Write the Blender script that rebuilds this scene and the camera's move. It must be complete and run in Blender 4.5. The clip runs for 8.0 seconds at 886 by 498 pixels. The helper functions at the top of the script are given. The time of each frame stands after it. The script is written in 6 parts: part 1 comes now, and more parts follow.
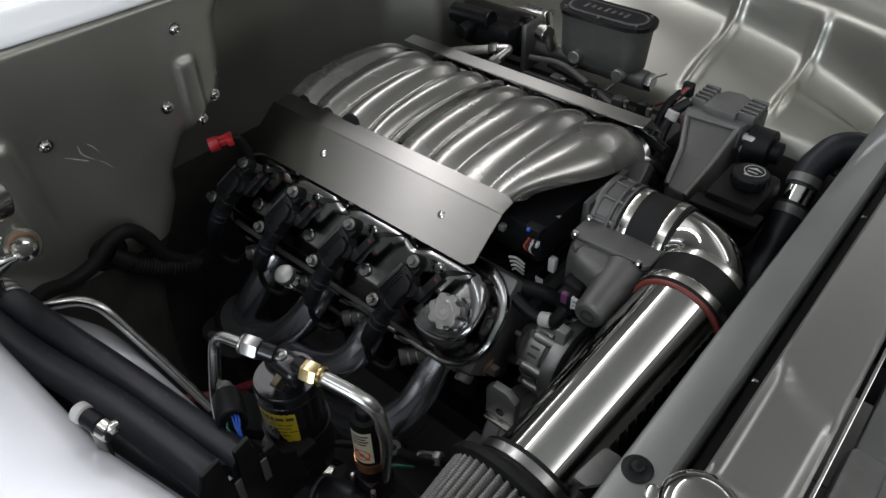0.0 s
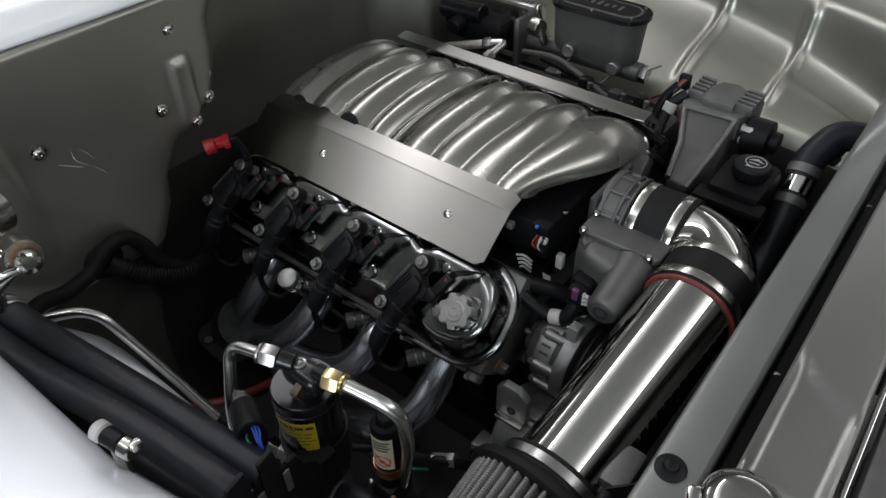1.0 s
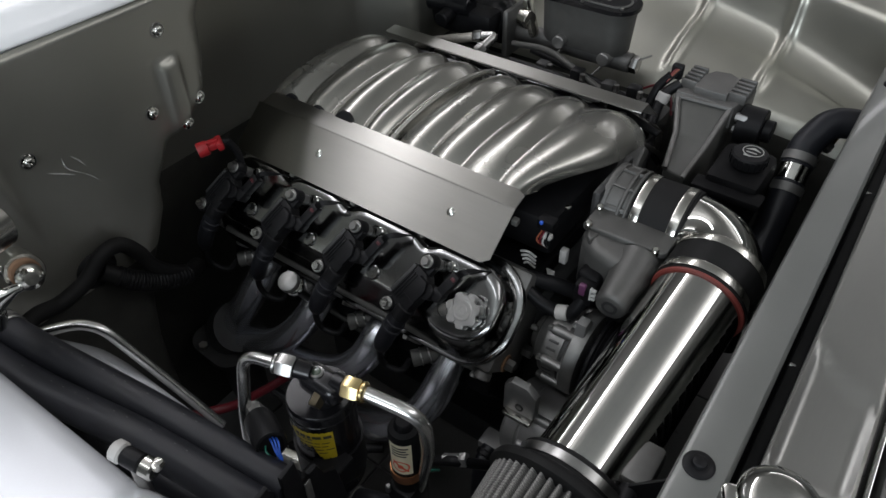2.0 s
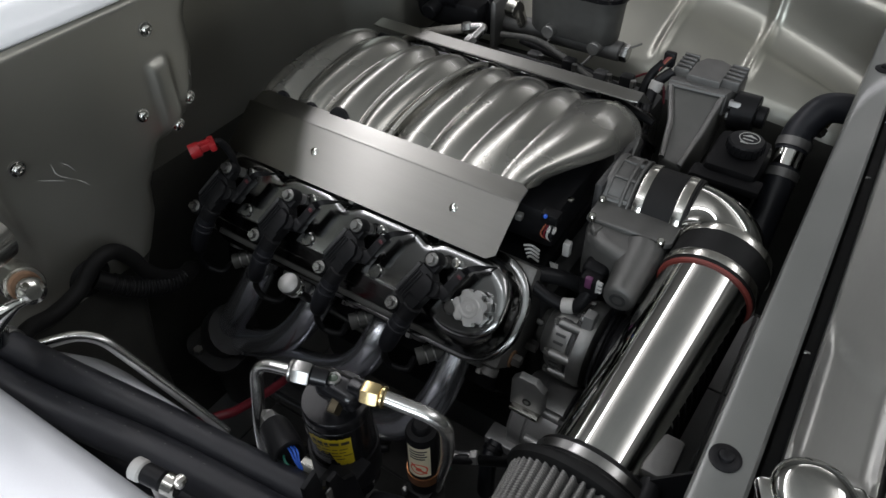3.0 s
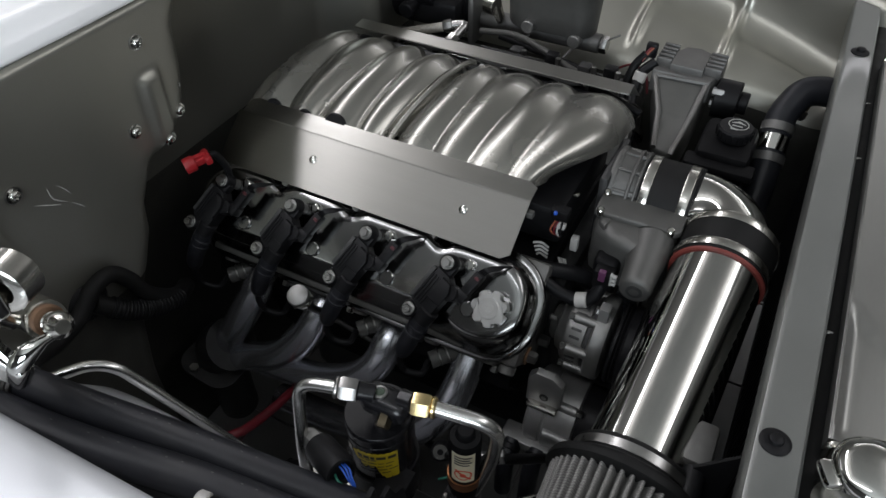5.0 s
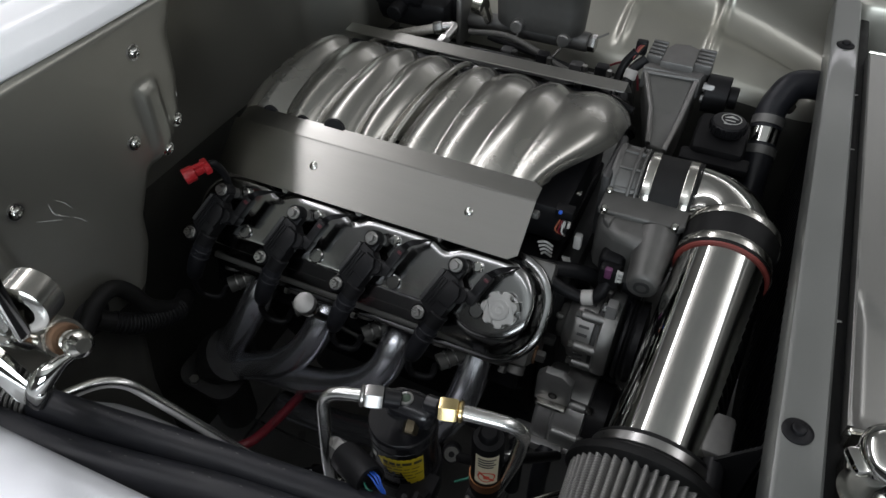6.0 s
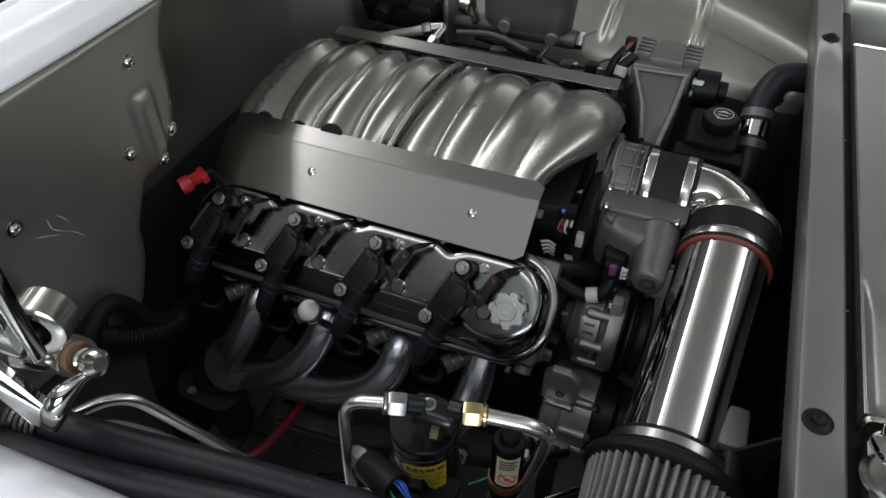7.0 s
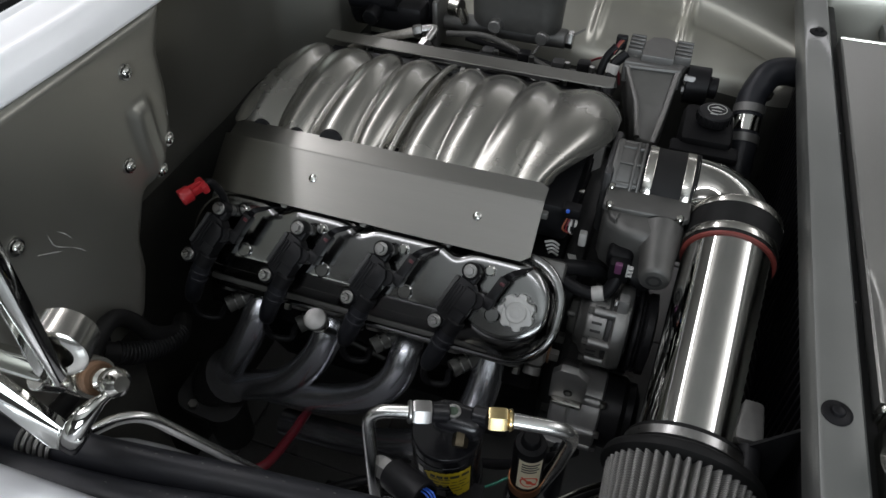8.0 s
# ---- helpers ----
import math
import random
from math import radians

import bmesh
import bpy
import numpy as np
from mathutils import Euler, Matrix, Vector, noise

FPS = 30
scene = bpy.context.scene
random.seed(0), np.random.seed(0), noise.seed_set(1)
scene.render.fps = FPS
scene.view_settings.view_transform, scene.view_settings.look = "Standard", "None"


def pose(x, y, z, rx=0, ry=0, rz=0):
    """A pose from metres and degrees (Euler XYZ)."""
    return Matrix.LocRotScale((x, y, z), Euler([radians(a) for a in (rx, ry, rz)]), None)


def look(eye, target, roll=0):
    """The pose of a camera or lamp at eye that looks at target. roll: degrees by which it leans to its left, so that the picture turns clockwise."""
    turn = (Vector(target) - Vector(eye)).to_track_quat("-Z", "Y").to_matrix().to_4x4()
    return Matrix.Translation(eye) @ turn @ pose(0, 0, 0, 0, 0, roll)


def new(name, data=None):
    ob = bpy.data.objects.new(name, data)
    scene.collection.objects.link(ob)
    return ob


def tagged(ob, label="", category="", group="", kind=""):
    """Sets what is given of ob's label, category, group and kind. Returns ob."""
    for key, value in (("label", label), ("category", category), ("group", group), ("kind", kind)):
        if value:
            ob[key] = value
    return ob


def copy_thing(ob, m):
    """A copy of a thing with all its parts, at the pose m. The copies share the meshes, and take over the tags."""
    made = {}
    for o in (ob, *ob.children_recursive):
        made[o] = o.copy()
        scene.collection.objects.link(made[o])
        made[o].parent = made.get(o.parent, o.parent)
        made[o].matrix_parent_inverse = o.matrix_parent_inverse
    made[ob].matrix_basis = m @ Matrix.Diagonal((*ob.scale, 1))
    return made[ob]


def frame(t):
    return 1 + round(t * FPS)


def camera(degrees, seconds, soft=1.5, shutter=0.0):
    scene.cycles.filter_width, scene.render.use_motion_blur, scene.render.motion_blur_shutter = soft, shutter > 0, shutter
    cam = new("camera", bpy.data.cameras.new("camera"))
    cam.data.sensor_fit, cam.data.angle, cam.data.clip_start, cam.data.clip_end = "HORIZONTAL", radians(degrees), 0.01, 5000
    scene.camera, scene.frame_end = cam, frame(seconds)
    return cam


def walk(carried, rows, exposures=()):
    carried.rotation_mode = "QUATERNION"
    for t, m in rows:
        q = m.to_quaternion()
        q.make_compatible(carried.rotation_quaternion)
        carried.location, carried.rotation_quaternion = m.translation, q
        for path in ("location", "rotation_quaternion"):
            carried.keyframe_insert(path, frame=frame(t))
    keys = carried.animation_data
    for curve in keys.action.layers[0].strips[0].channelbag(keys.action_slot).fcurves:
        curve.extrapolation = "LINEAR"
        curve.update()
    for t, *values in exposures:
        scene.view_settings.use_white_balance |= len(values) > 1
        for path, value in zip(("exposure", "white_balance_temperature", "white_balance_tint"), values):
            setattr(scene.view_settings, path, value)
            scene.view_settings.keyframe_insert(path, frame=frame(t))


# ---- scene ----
cam = camera(64.5, 8.0)
PATH = [
    (0, (0.617, -0.693, 1.43), (-0.395, 0.434, 0.123), -1.5),
    (0.5, (0.599, -0.701, 1.43), (-0.384, 0.443, 0.117), -1.5),
    (1, (0.579, -0.708, 1.43), (-0.372, 0.452, 0.108), -1.3),
    (1.5, (0.56, -0.714, 1.432), (-0.357, 0.461, 0.098), -1.2),
    (3, (0.506, -0.727, 1.434), (-0.307, 0.483, 0.065), -1.1),
    (3.5, (0.488, -0.733, 1.434), (-0.291, 0.49, 0.057), -1.0),
    (4, (0.469, -0.74, 1.435), (-0.275, 0.499, 0.054), -0.9),
    (4.5, (0.452, -0.748, 1.438), (-0.26, 0.507, 0.054), -0.7),
    (6, (0.398, -0.772, 1.446), (-0.214, 0.531, 0.057), -0.4),
    (6.5, (0.38, -0.777, 1.446), (-0.198, 0.539, 0.056), -0.3),
    (7, (0.362, -0.782, 1.447), (-0.181, 0.549, 0.056), -0.2),
    (7.5, (0.344, -0.787, 1.447), (-0.164, 0.558, 0.057), -0.0),
    (8, (0.326, -0.789, 1.45), (-0.152, 0.563, 0.056), -0.1),
]
walk(cam, [(t, look(eye, target, roll)) for t, eye, target, roll in PATH])

# world, lamps and exposure
W_STRENGTH = 0.15
world = bpy.data.worlds.new("world")
scene.world = world
world.use_nodes = True
world.node_tree.nodes["Background"].inputs[0].default_value = (0.75, 0.8, 0.85, 1)
world.node_tree.nodes["Background"].inputs[1].default_value = W_STRENGTH


# ---- materials ----
def mat(name, base, rough=0.5, metal=0.0, var=0.12, scale=40.0, fine=600.0, bump=0.03, stretch=(1, 1, 1), coat=0.0, rough_var=0.12, spec=0.5, dirt=None, dirt_amount=0.0):
    """A surface with variation at two scales: broad stains and fine grain."""
    m = bpy.data.materials.new(name)
    m.use_nodes = True
    nt = m.node_tree
    n, li = nt.nodes, nt.links
    b = n["Principled BSDF"]
    tc = n.new("ShaderNodeTexCoord")
    mp = n.new("ShaderNodeMapping")
    mp.inputs["Scale"].default_value = stretch
    li.new(tc.outputs["Object"], mp.inputs[0])
    broad, grain = n.new("ShaderNodeTexNoise"), n.new("ShaderNodeTexNoise")
    broad.inputs["Scale"].default_value, broad.inputs["Detail"].default_value = scale, 5
    grain.inputs["Scale"].default_value, grain.inputs["Detail"].default_value = fine, 3
    li.new(mp.outputs[0], broad.inputs[0])
    li.new(mp.outputs[0], grain.inputs[0])
    info = n.new("ShaderNodeObjectInfo")
    add = n.new("ShaderNodeMath")
    add.operation = "MULTIPLY_ADD"
    li.new(grain.outputs[0], add.inputs[0])
    add.inputs[1].default_value = 0.4
    li.new(broad.outputs[0], add.inputs[2])
    ramp = n.new("ShaderNodeMapRange")
    ramp.inputs[1].default_value, ramp.inputs[2].default_value = 0.4, 1.0
    ramp.inputs[3].default_value, ramp.inputs[4].default_value = 1 - var, 1 + var
    li.new(add.outputs[0], ramp.inputs[0])
    mul = n.new("ShaderNodeMix")
    mul.data_type, mul.blend_type = "RGBA", "MULTIPLY"
    mul.inputs[0].default_value = 1
    mul.inputs[6].default_value = (*base, 1)
    li.new(ramp.outputs[0], mul.inputs[7])
    out = mul.outputs[2]
    if dirt:
        st = n.new("ShaderNodeTexNoise")
        st.inputs["Scale"].default_value, st.inputs["Detail"].default_value = scale * 0.35, 8
        li.new(tc.outputs["Object"], st.inputs[0])
        sr = n.new("ShaderNodeMapRange")
        sr.inputs[1].default_value, sr.inputs[2].default_value = 0.5, 0.75
        sr.inputs[4].default_value = dirt_amount
        li.new(st.outputs[0], sr.inputs[0])
        mix = n.new("ShaderNodeMix")
        mix.data_type = "RGBA"
        li.new(sr.outputs[0], mix.inputs[0])
        li.new(out, mix.inputs[6])
        mix.inputs[7].default_value = (*dirt, 1)
        out = mix.outputs[2]
    li.new(out, b.inputs["Base Color"])
    rr = n.new("ShaderNodeMapRange")
    rr.inputs[1].default_value, rr.inputs[2].default_value = 0.3, 0.8
    rr.inputs[3].default_value, rr.inputs[4].default_value = max(0.02, rough - rough_var * rough), rough + rough_var * rough
    li.new(broad.outputs[0], rr.inputs[0])
    li.new(rr.outputs[0], b.inputs["Roughness"])
    b.inputs["Metallic"].default_value = metal
    b.inputs["Coat Weight"].default_value = coat
    b.inputs["Coat Roughness"].default_value = 0.06
    b.inputs["Specular IOR Level"].default_value = spec
    if bump:
        bp = n.new("ShaderNodeBump")
        bp.inputs["Strength"].default_value, bp.inputs["Distance"].default_value = bump, 0.002
        li.new(add.outputs[0], bp.inputs["Height"])
        li.new(bp.outputs[0], b.inputs["Normal"])
    return m


# one silver body paint: darkened for shaded bay panels, lightened for lit tops
PAINT_SHADED = mat("silver_paint_shaded", (0.345, 0.341, 0.30), 0.39, 0.79, 0.05, 9, 900, 0.012, coat=0.12)
PAINT_LIT = mat("silver_paint_lit", (0.75, 0.765, 0.795), 0.35, 0.25, 0.04, 9, 900, 0.01, coat=0.8)
# the same silver raised to near white, imitating overexposed light on the cowl
PAINT_GLARE = mat("silver_paint_glare", (0.93, 0.935, 0.94), 0.45, 0.1, 0.03, 9, 900, 0.008, coat=0.6)
RAIL = mat("satin_silver_paint", (0.2, 0.206, 0.196), 0.42, 0.55, 0.06, 12, 800, 0.02, coat=0.3)
MANIFOLD = mat("silver_painted_manifold", (0.34, 0.335, 0.305), 0.27, 0.9, 0.03, 9, 900, 0.0, coat=0.4)
BRUSHED = mat("brushed_stainless", (0.245, 0.240, 0.223), 0.36, 1.0, 0.05, 60, 900, 0.02, stretch=(0.04, 1, 1))
_bsdf = next(n for n in BRUSHED.node_tree.nodes if n.type == "BSDF_PRINCIPLED")
_bsdf.inputs["Anisotropic"].default_value = 0.9
_across = BRUSHED.node_tree.nodes.new("ShaderNodeCombineXYZ")
_across.inputs["Y"].default_value = 1.0
BRUSHED.node_tree.links.new(_across.outputs["Vector"], _bsdf.inputs["Tangent"])
TURNED = mat("turned_aluminium", (0.36, 0.355, 0.345), 0.26, 1.0, 0.05, 60, 900, 0.02)
CHROME = mat("polished_aluminium", (0.55, 0.55, 0.525), 0.055, 1.0, 0.05, 30, 300, 0.004)
CHROME_DULL = mat("dull_chrome", (0.55, 0.54, 0.5), 0.2, 1.0, 0.12, 60, 400, 0.02)
COVER = mat("polished_valve_cover", (0.26, 0.26, 0.256), 0.16, 1.0, 0.05, 25, 300, 0.008)
CAST = mat("cast_aluminium", (0.15, 0.148, 0.142), 0.5, 0.65, 0.16, 60, 900, 0.2, dirt=(0.1, 0.09, 0.075), dirt_amount=0.4)
CAST_LIGHT = mat("clean_cast_aluminium", (0.31, 0.308, 0.30), 0.45, 0.7, 0.12, 60, 900, 0.25)
CAST_ALT = mat("satin_cast_aluminium", (0.24, 0.238, 0.23), 0.42, 0.8, 0.14, 60, 900, 0.2, dirt=(0.1, 0.09, 0.08), dirt_amount=0.35)
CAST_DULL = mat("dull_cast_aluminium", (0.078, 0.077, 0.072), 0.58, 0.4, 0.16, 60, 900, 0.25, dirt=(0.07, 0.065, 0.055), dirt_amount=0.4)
THROTTLE_CAST = mat("grey_cast_throttle_housing", (0.105, 0.104, 0.099), 0.5, 0.6, 0.16, 45, 900, 0.16, dirt=(0.09, 0.088, 0.08), dirt_amount=0.4)
FILLER = mat("bright_turned_aluminium", (0.52, 0.515, 0.50), 0.34, 1.0, 0.06, 60, 900, 0.02)
MATT_BLACK = mat("matt_black_plastic", (0.0045, 0.0045, 0.005), 0.55, 0.0, 0.2, 60, 900, 0.05, spec=0.12)
BRAID = mat("pale_braid", (0.34, 0.32, 0.29), 0.5, 0.5, 0.25, 300, 1500, 0.4)
CAST_DARK = mat("dark_cast_iron", (0.045, 0.045, 0.045), 0.55, 0.5, 0.3, 60, 900, 0.2)
HEADER = mat("ceramic_coated_header", (0.48, 0.49, 0.525), 0.24, 0.93, 0.1, 35, 500, 0.012)
RUBBER = mat("black_rubber", (0.0125, 0.0133, 0.0165), 0.42, 0.0, 0.25, 45, 700, 0.06, spec=0.26, dirt=(0.03, 0.029, 0.028), dirt_amount=0.2)
SILICONE = mat("black_silicone", (0.008, 0.008, 0.008), 0.6, 0.0, 0.2, 60, 900, 0.05, spec=0.2)
PLASTIC = mat("black_plastic", (0.0082, 0.0082, 0.009), 0.42, 0.0, 0.2, 60, 900, 0.06, spec=0.16)
GLOSS_BLACK = mat("satin_black_paint", (0.006, 0.006, 0.007), 0.25, 0.0, 0.2, 40, 600, 0.02, spec=0.4)
GREY_PLASTIC = mat("grey_plastic", (0.085, 0.085, 0.079), 0.5, 0.1, 0.12, 50, 900, 0.08)
# near-black that paints in the shade low in the bay
BAY_SHADE = mat("bay_shade_black", (0.034, 0.034, 0.030), 0.6, 0.0, 0.3, 30, 500, 0.2, spec=0.25)
RED_PLASTIC = mat("red_plastic", (0.33, 0.014, 0.018), 0.42, 0.0, 0.1, 60, 600, 0.02)
RED_SILICONE = mat("red_silicone", (0.17, 0.032, 0.025), 0.55, 0.0, 0.1, 60, 600, 0.03)
RED_WIRE = mat("red_wire", (0.11, 0.005, 0.011), 0.45)
BLUE_WIRE = mat("blue_wire", (0.02, 0.09, 0.46), 0.45)
GREEN_WIRE = mat("green_wire", (0.012, 0.12, 0.08), 0.45)
PURPLE = mat("purple_connector_lock", (0.10, 0.03, 0.08), 0.5)
ORANGE = mat("orange_wire", (0.22, 0.06, 0.03), 0.5)
WHITE = mat("white_tape", (0.42, 0.41, 0.39), 0.6, 0.0, 0.1, 60, 600, 0.05)
YELLOW = mat("yellow_label", (0.50, 0.38, 0.015), 0.4, 0.0, 0.08, 60, 600, 0.02, dirt=(0.35, 0.3, 0.2), dirt_amount=0.4)
CREAM = mat("cream_label", (0.75, 0.70, 0.52), 0.45, 0.0, 0.08, 60, 600, 0.02)
INK = mat("dark_ink", (0.03, 0.03, 0.03), 0.5)
RED_INK = mat("red_ink", (0.7, 0.09, 0.04), 0.5)
BRASS = mat("gold_zinc_plating", (0.66, 0.53, 0.27), 0.22, 1.0, 0.1, 60, 500, 0.02)
BRONZE = mat("dull_bronze", (0.055, 0.046, 0.03), 0.35, 0.9, 0.2, 60, 500, 0.03)
STEEL = mat("zinc_steel", (0.36, 0.356, 0.345), 0.3, 1.0, 0.12, 60, 500, 0.03)
TUBE_ALU = mat("bare_aluminium_tube", (0.60, 0.60, 0.58), 0.24, 1.0, 0.08, 40, 500, 0.02)
RUST = mat("rusty_bush", (0.16, 0.09, 0.05), 0.7, 0.3, 0.4, 90, 700, 0.2)
PRINT = mat("faded_print", (0.42, 0.42, 0.4), 0.5)
TILE = mat("dark_floor_tile", (0.15, 0.147, 0.14), 0.3, 0.0, 0.15, 8, 200, 0.03)
GROUT = mat("pale_grout", (0.33, 0.33, 0.32), 0.8)
WALLPAINT = mat("white_wall_paint", (0.36, 0.358, 0.345), 0.7, 0.0, 0.06, 2, 60, 0.03)
# darker copy of the wall paint, so the far fender mirrors less light
WALL_SHADE = mat("dimmed_wall_paint", (0.13, 0.13, 0.127), 0.7, 0.0, 0.06, 2, 60, 0.03)
CEILPAINT = mat("ceiling_paint", (0.78, 0.775, 0.735), 0.8, 0.0, 0.06, 2, 60, 0.03)
GLASS_DARK = mat("dark_tinted_glass", (0.01, 0.012, 0.018), 0.05, 0.0, 0.05, 10, 100, 0.0)


# ---- mesh helpers ----
WORLD_OF = {}


def thing(name, at=(0, 0, 0), label="", category="", group="", kind="", m=None):
    """An Empty at the thing's base that carries its parts."""
    ob = new(name)
    m = m or Matrix.Translation(at)
    ob.matrix_world = m
    ob.empty_display_size = 0.02
    WORLD_OF[ob] = m
    return tagged(ob, label, category, group, kind)


def finish(bm, sharp=38):
    me = bpy.data.meshes.new("mesh")
    bmesh.ops.recalc_face_normals(bm, faces=bm.faces)
    bm.to_mesh(me)
    bm.free()
    me.polygons.foreach_set("use_smooth", [True] * len(me.polygons))
    me.set_sharp_from_angle(angle=radians(sharp))
    return me


def part(name, bm, material, parent=None, label="", local=False, sharp=38):
    """Links a bmesh, given in world places (or in its thing's own), as one mesh under its thing or part."""
    me = finish(bm, sharp)
    me.materials.append(material)
    ob = new(name, me)
    if parent:
        w = WORLD_OF[parent]
        if not local:
            me.transform(w.inverted())
        ob.parent = parent
        WORLD_OF[ob] = w
    else:
        WORLD_OF[ob] = Matrix()
    return tagged(ob, label)


def put(dst, src, m=None):
    """Adds the geometry of one bmesh to another."""
    table = {}
    for v in src.verts:
        table[v] = dst.verts.new(m @ v.co if m else v.co)
    for f in src.faces:
        dst.faces.new([table[v] for v in f.verts])
    src.free()
    return dst


def grid_faces(bm, rows, close_u=False, close_v=False):
    for i in range(len(rows) - (0 if close_v else 1)):
        a, b = rows[i], rows[(i + 1) % len(rows)]
        n = len(a)
        for j in range(n - (0 if close_u else 1)):
            k = (j + 1) % n
            bm.faces.new((a[j], a[k], b[k], b[j]))


def box(size, at=(0, 0, 0), bevel=0.002, m=None, seg=2, bm=None):
    b = bmesh.new()
    bmesh.ops.create_cube(b, size=1, matrix=Matrix.Translation(at) @ Matrix.Diagonal((*size, 1)))
    if bevel:
        bmesh.ops.bevel(b, geom=b.edges[:], offset=min(bevel, min(size) * 0.45), segments=seg, profile=0.5, affect="EDGES")
    bm = bm or bmesh.new()
    return put(bm, b, m)


def frame_of(p, q):
    """A pose at p whose z runs to q."""
    d = Vector(q) - Vector(p)
    return Matrix.Translation(p) @ d.to_track_quat("Z", "Y").to_matrix().to_4x4()


def lathe(profile, m=None, n=32, bm=None):
    """A turned body round z: (radius, height) pairs."""
    bm = bm or bmesh.new()
    m = m or Matrix()
    rows = []
    for r, z in profile:
        if r < 1e-6:
            rows.append([bm.verts.new(m @ Vector((0, 0, z)))])
        else:
            rows.append([bm.verts.new(m @ Vector((r * math.cos(2 * math.pi * k / n), r * math.sin(2 * math.pi * k / n), z))) for k in range(n)])
    for a, b in zip(rows, rows[1:]):
        for k in range(n):
            j = (k + 1) % n
            if len(a) == 1 and len(b) == 1:
                break
            if len(a) == 1:
                bm.faces.new((a[0], b[j], b[k]))
            elif len(b) == 1:
                bm.faces.new((a[k], a[j], b[0]))
            else:
                bm.faces.new((a[k], a[j], b[j], b[k]))
    return bm


def rod(p, q, r, r2=None, n=24, bevel=0.0015, bm=None):
    """A round bar from p to q with eased rims."""
    r2 = r if r2 is None else r2
    h = (Vector(q) - Vector(p)).length
    e = min(bevel, r * 0.4, h * 0.3)
    return lathe([(0, 0), (r - e, 0), (r, e), (r2, h - e), (max(r2 - e, 1e-4), h), (0, h)], frame_of(p, q), n, bm)


def hexagon(p, q, r, bm=None):
    """A hex nut or bolt head with chamfered corners."""
    h = (Vector(q) - Vector(p)).length
    return lathe([(0, 0), (r * 0.93, 0), (r, h * 0.15), (r, h * 0.85), (r * 0.9, h), (0, h)], frame_of(p, q), 6, bm)


def smooth_path(points, step=6):
    """A soft curve through the points."""
    p = [Vector(q) for q in points]
    p = [2 * p[0] - p[1]] + p + [2 * p[-1] - p[-2]]
    out = []
    for i in range(1, len(p) - 2):
        for k in range(step):
            t = k / step
            a, b, c, d = p[i - 1], p[i], p[i + 1], p[i + 2]
            out.append(0.5 * (2 * b + (c - a) * t + (2 * a - 5 * b + 4 * c - d) * t * t + (3 * b - a - 3 * c + d) * t ** 3))
    out.append(p[-2])
    return out


def bent(points, radius, step=5):
    """Straight runs joined by round bends, as a bent pipe."""
    p = [Vector(q) for q in points]
    out = [p[0]]
    for a, b, c in zip(p, p[1:], p[2:]):
        u, v = (a - b), (c - b)
        k = min(radius, u.length * 0.48, v.length * 0.48)
        s, e = b + u.normalized() * k, b + v.normalized() * k
        for i in range(step + 1):
            t = i / step
            out.append((1 - t) ** 2 * s + 2 * t * (1 - t) * b + t * t * e)
    out.append(p[-1])
    return out


def sweep(path, radius, n=14, bm=None, caps=True):
    """A round tube along a path; the radius is a number or a function of 0..1."""
    bm = bm or bmesh.new()
    p = [Vector(q) for q in path]
    normal = None
    rows = []
    for i, c in enumerate(p):
        t = (p[min(i + 1, len(p) - 1)] - p[max(i - 1, 0)]).normalized()
        if normal is None:
            normal = t.orthogonal().normalized()
        normal = (normal - t * normal.dot(t)).normalized()
        side = t.cross(normal)
        r = radius(i / (len(p) - 1)) if callable(radius) else radius
        rows.append([bm.verts.new(c + r * (normal * math.cos(2 * math.pi * k / n) + side * math.sin(2 * math.pi * k / n))) for k in range(n)])
    grid_faces(bm, rows, close_u=True)
    if caps:
        bm.faces.new(rows[0][::-1])
        bm.faces.new(rows[-1])
    return bm


def prism(outline, lo, hi, m=None, bevel=0.002, bm=None, seg=2):
    """An outline in x and y raised from lo to hi, with eased edges."""
    b = bmesh.new()
    base = [b.verts.new((x, y, lo)) for x, y in outline]
    top = [b.verts.new((x, y, hi)) for x, y in outline]
    b.faces.new(base[::-1])
    cap = b.faces.new(top)
    for i in range(len(base)):
        j = (i + 1) % len(base)
        b.faces.new((base[i], base[j], top[j], top[i]))
    if bevel:
        bmesh.ops.bevel(b, geom=list(cap.edges), offset=bevel, segments=seg, profile=0.5, affect="EDGES")
    return put(bm or bmesh.new(), b, m)


def stadium(w, h, r, n=8, cx=0.0, cy=0.0):
    """A rounded rectangle's outline."""
    out = []
    for sx, sy, a in ((1, 1, 0), (-1, 1, 90), (-1, -1, 180), (1, -1, 270)):
        for k in range(n + 1):
            t = radians(a + 90 * k / n)
            out.append((cx + sx * (w / 2 - r) + r * math.cos(t), cy + sy * (h / 2 - r) + r * math.sin(t)))
    return out


def smoothstep(a, b, x):
    t = min(1.0, max(0.0, (x - a) / (b - a)))
    return t * t * (3 - 2 * t)


def tx(x, y, z):
    return Matrix.Translation((x, y, z))


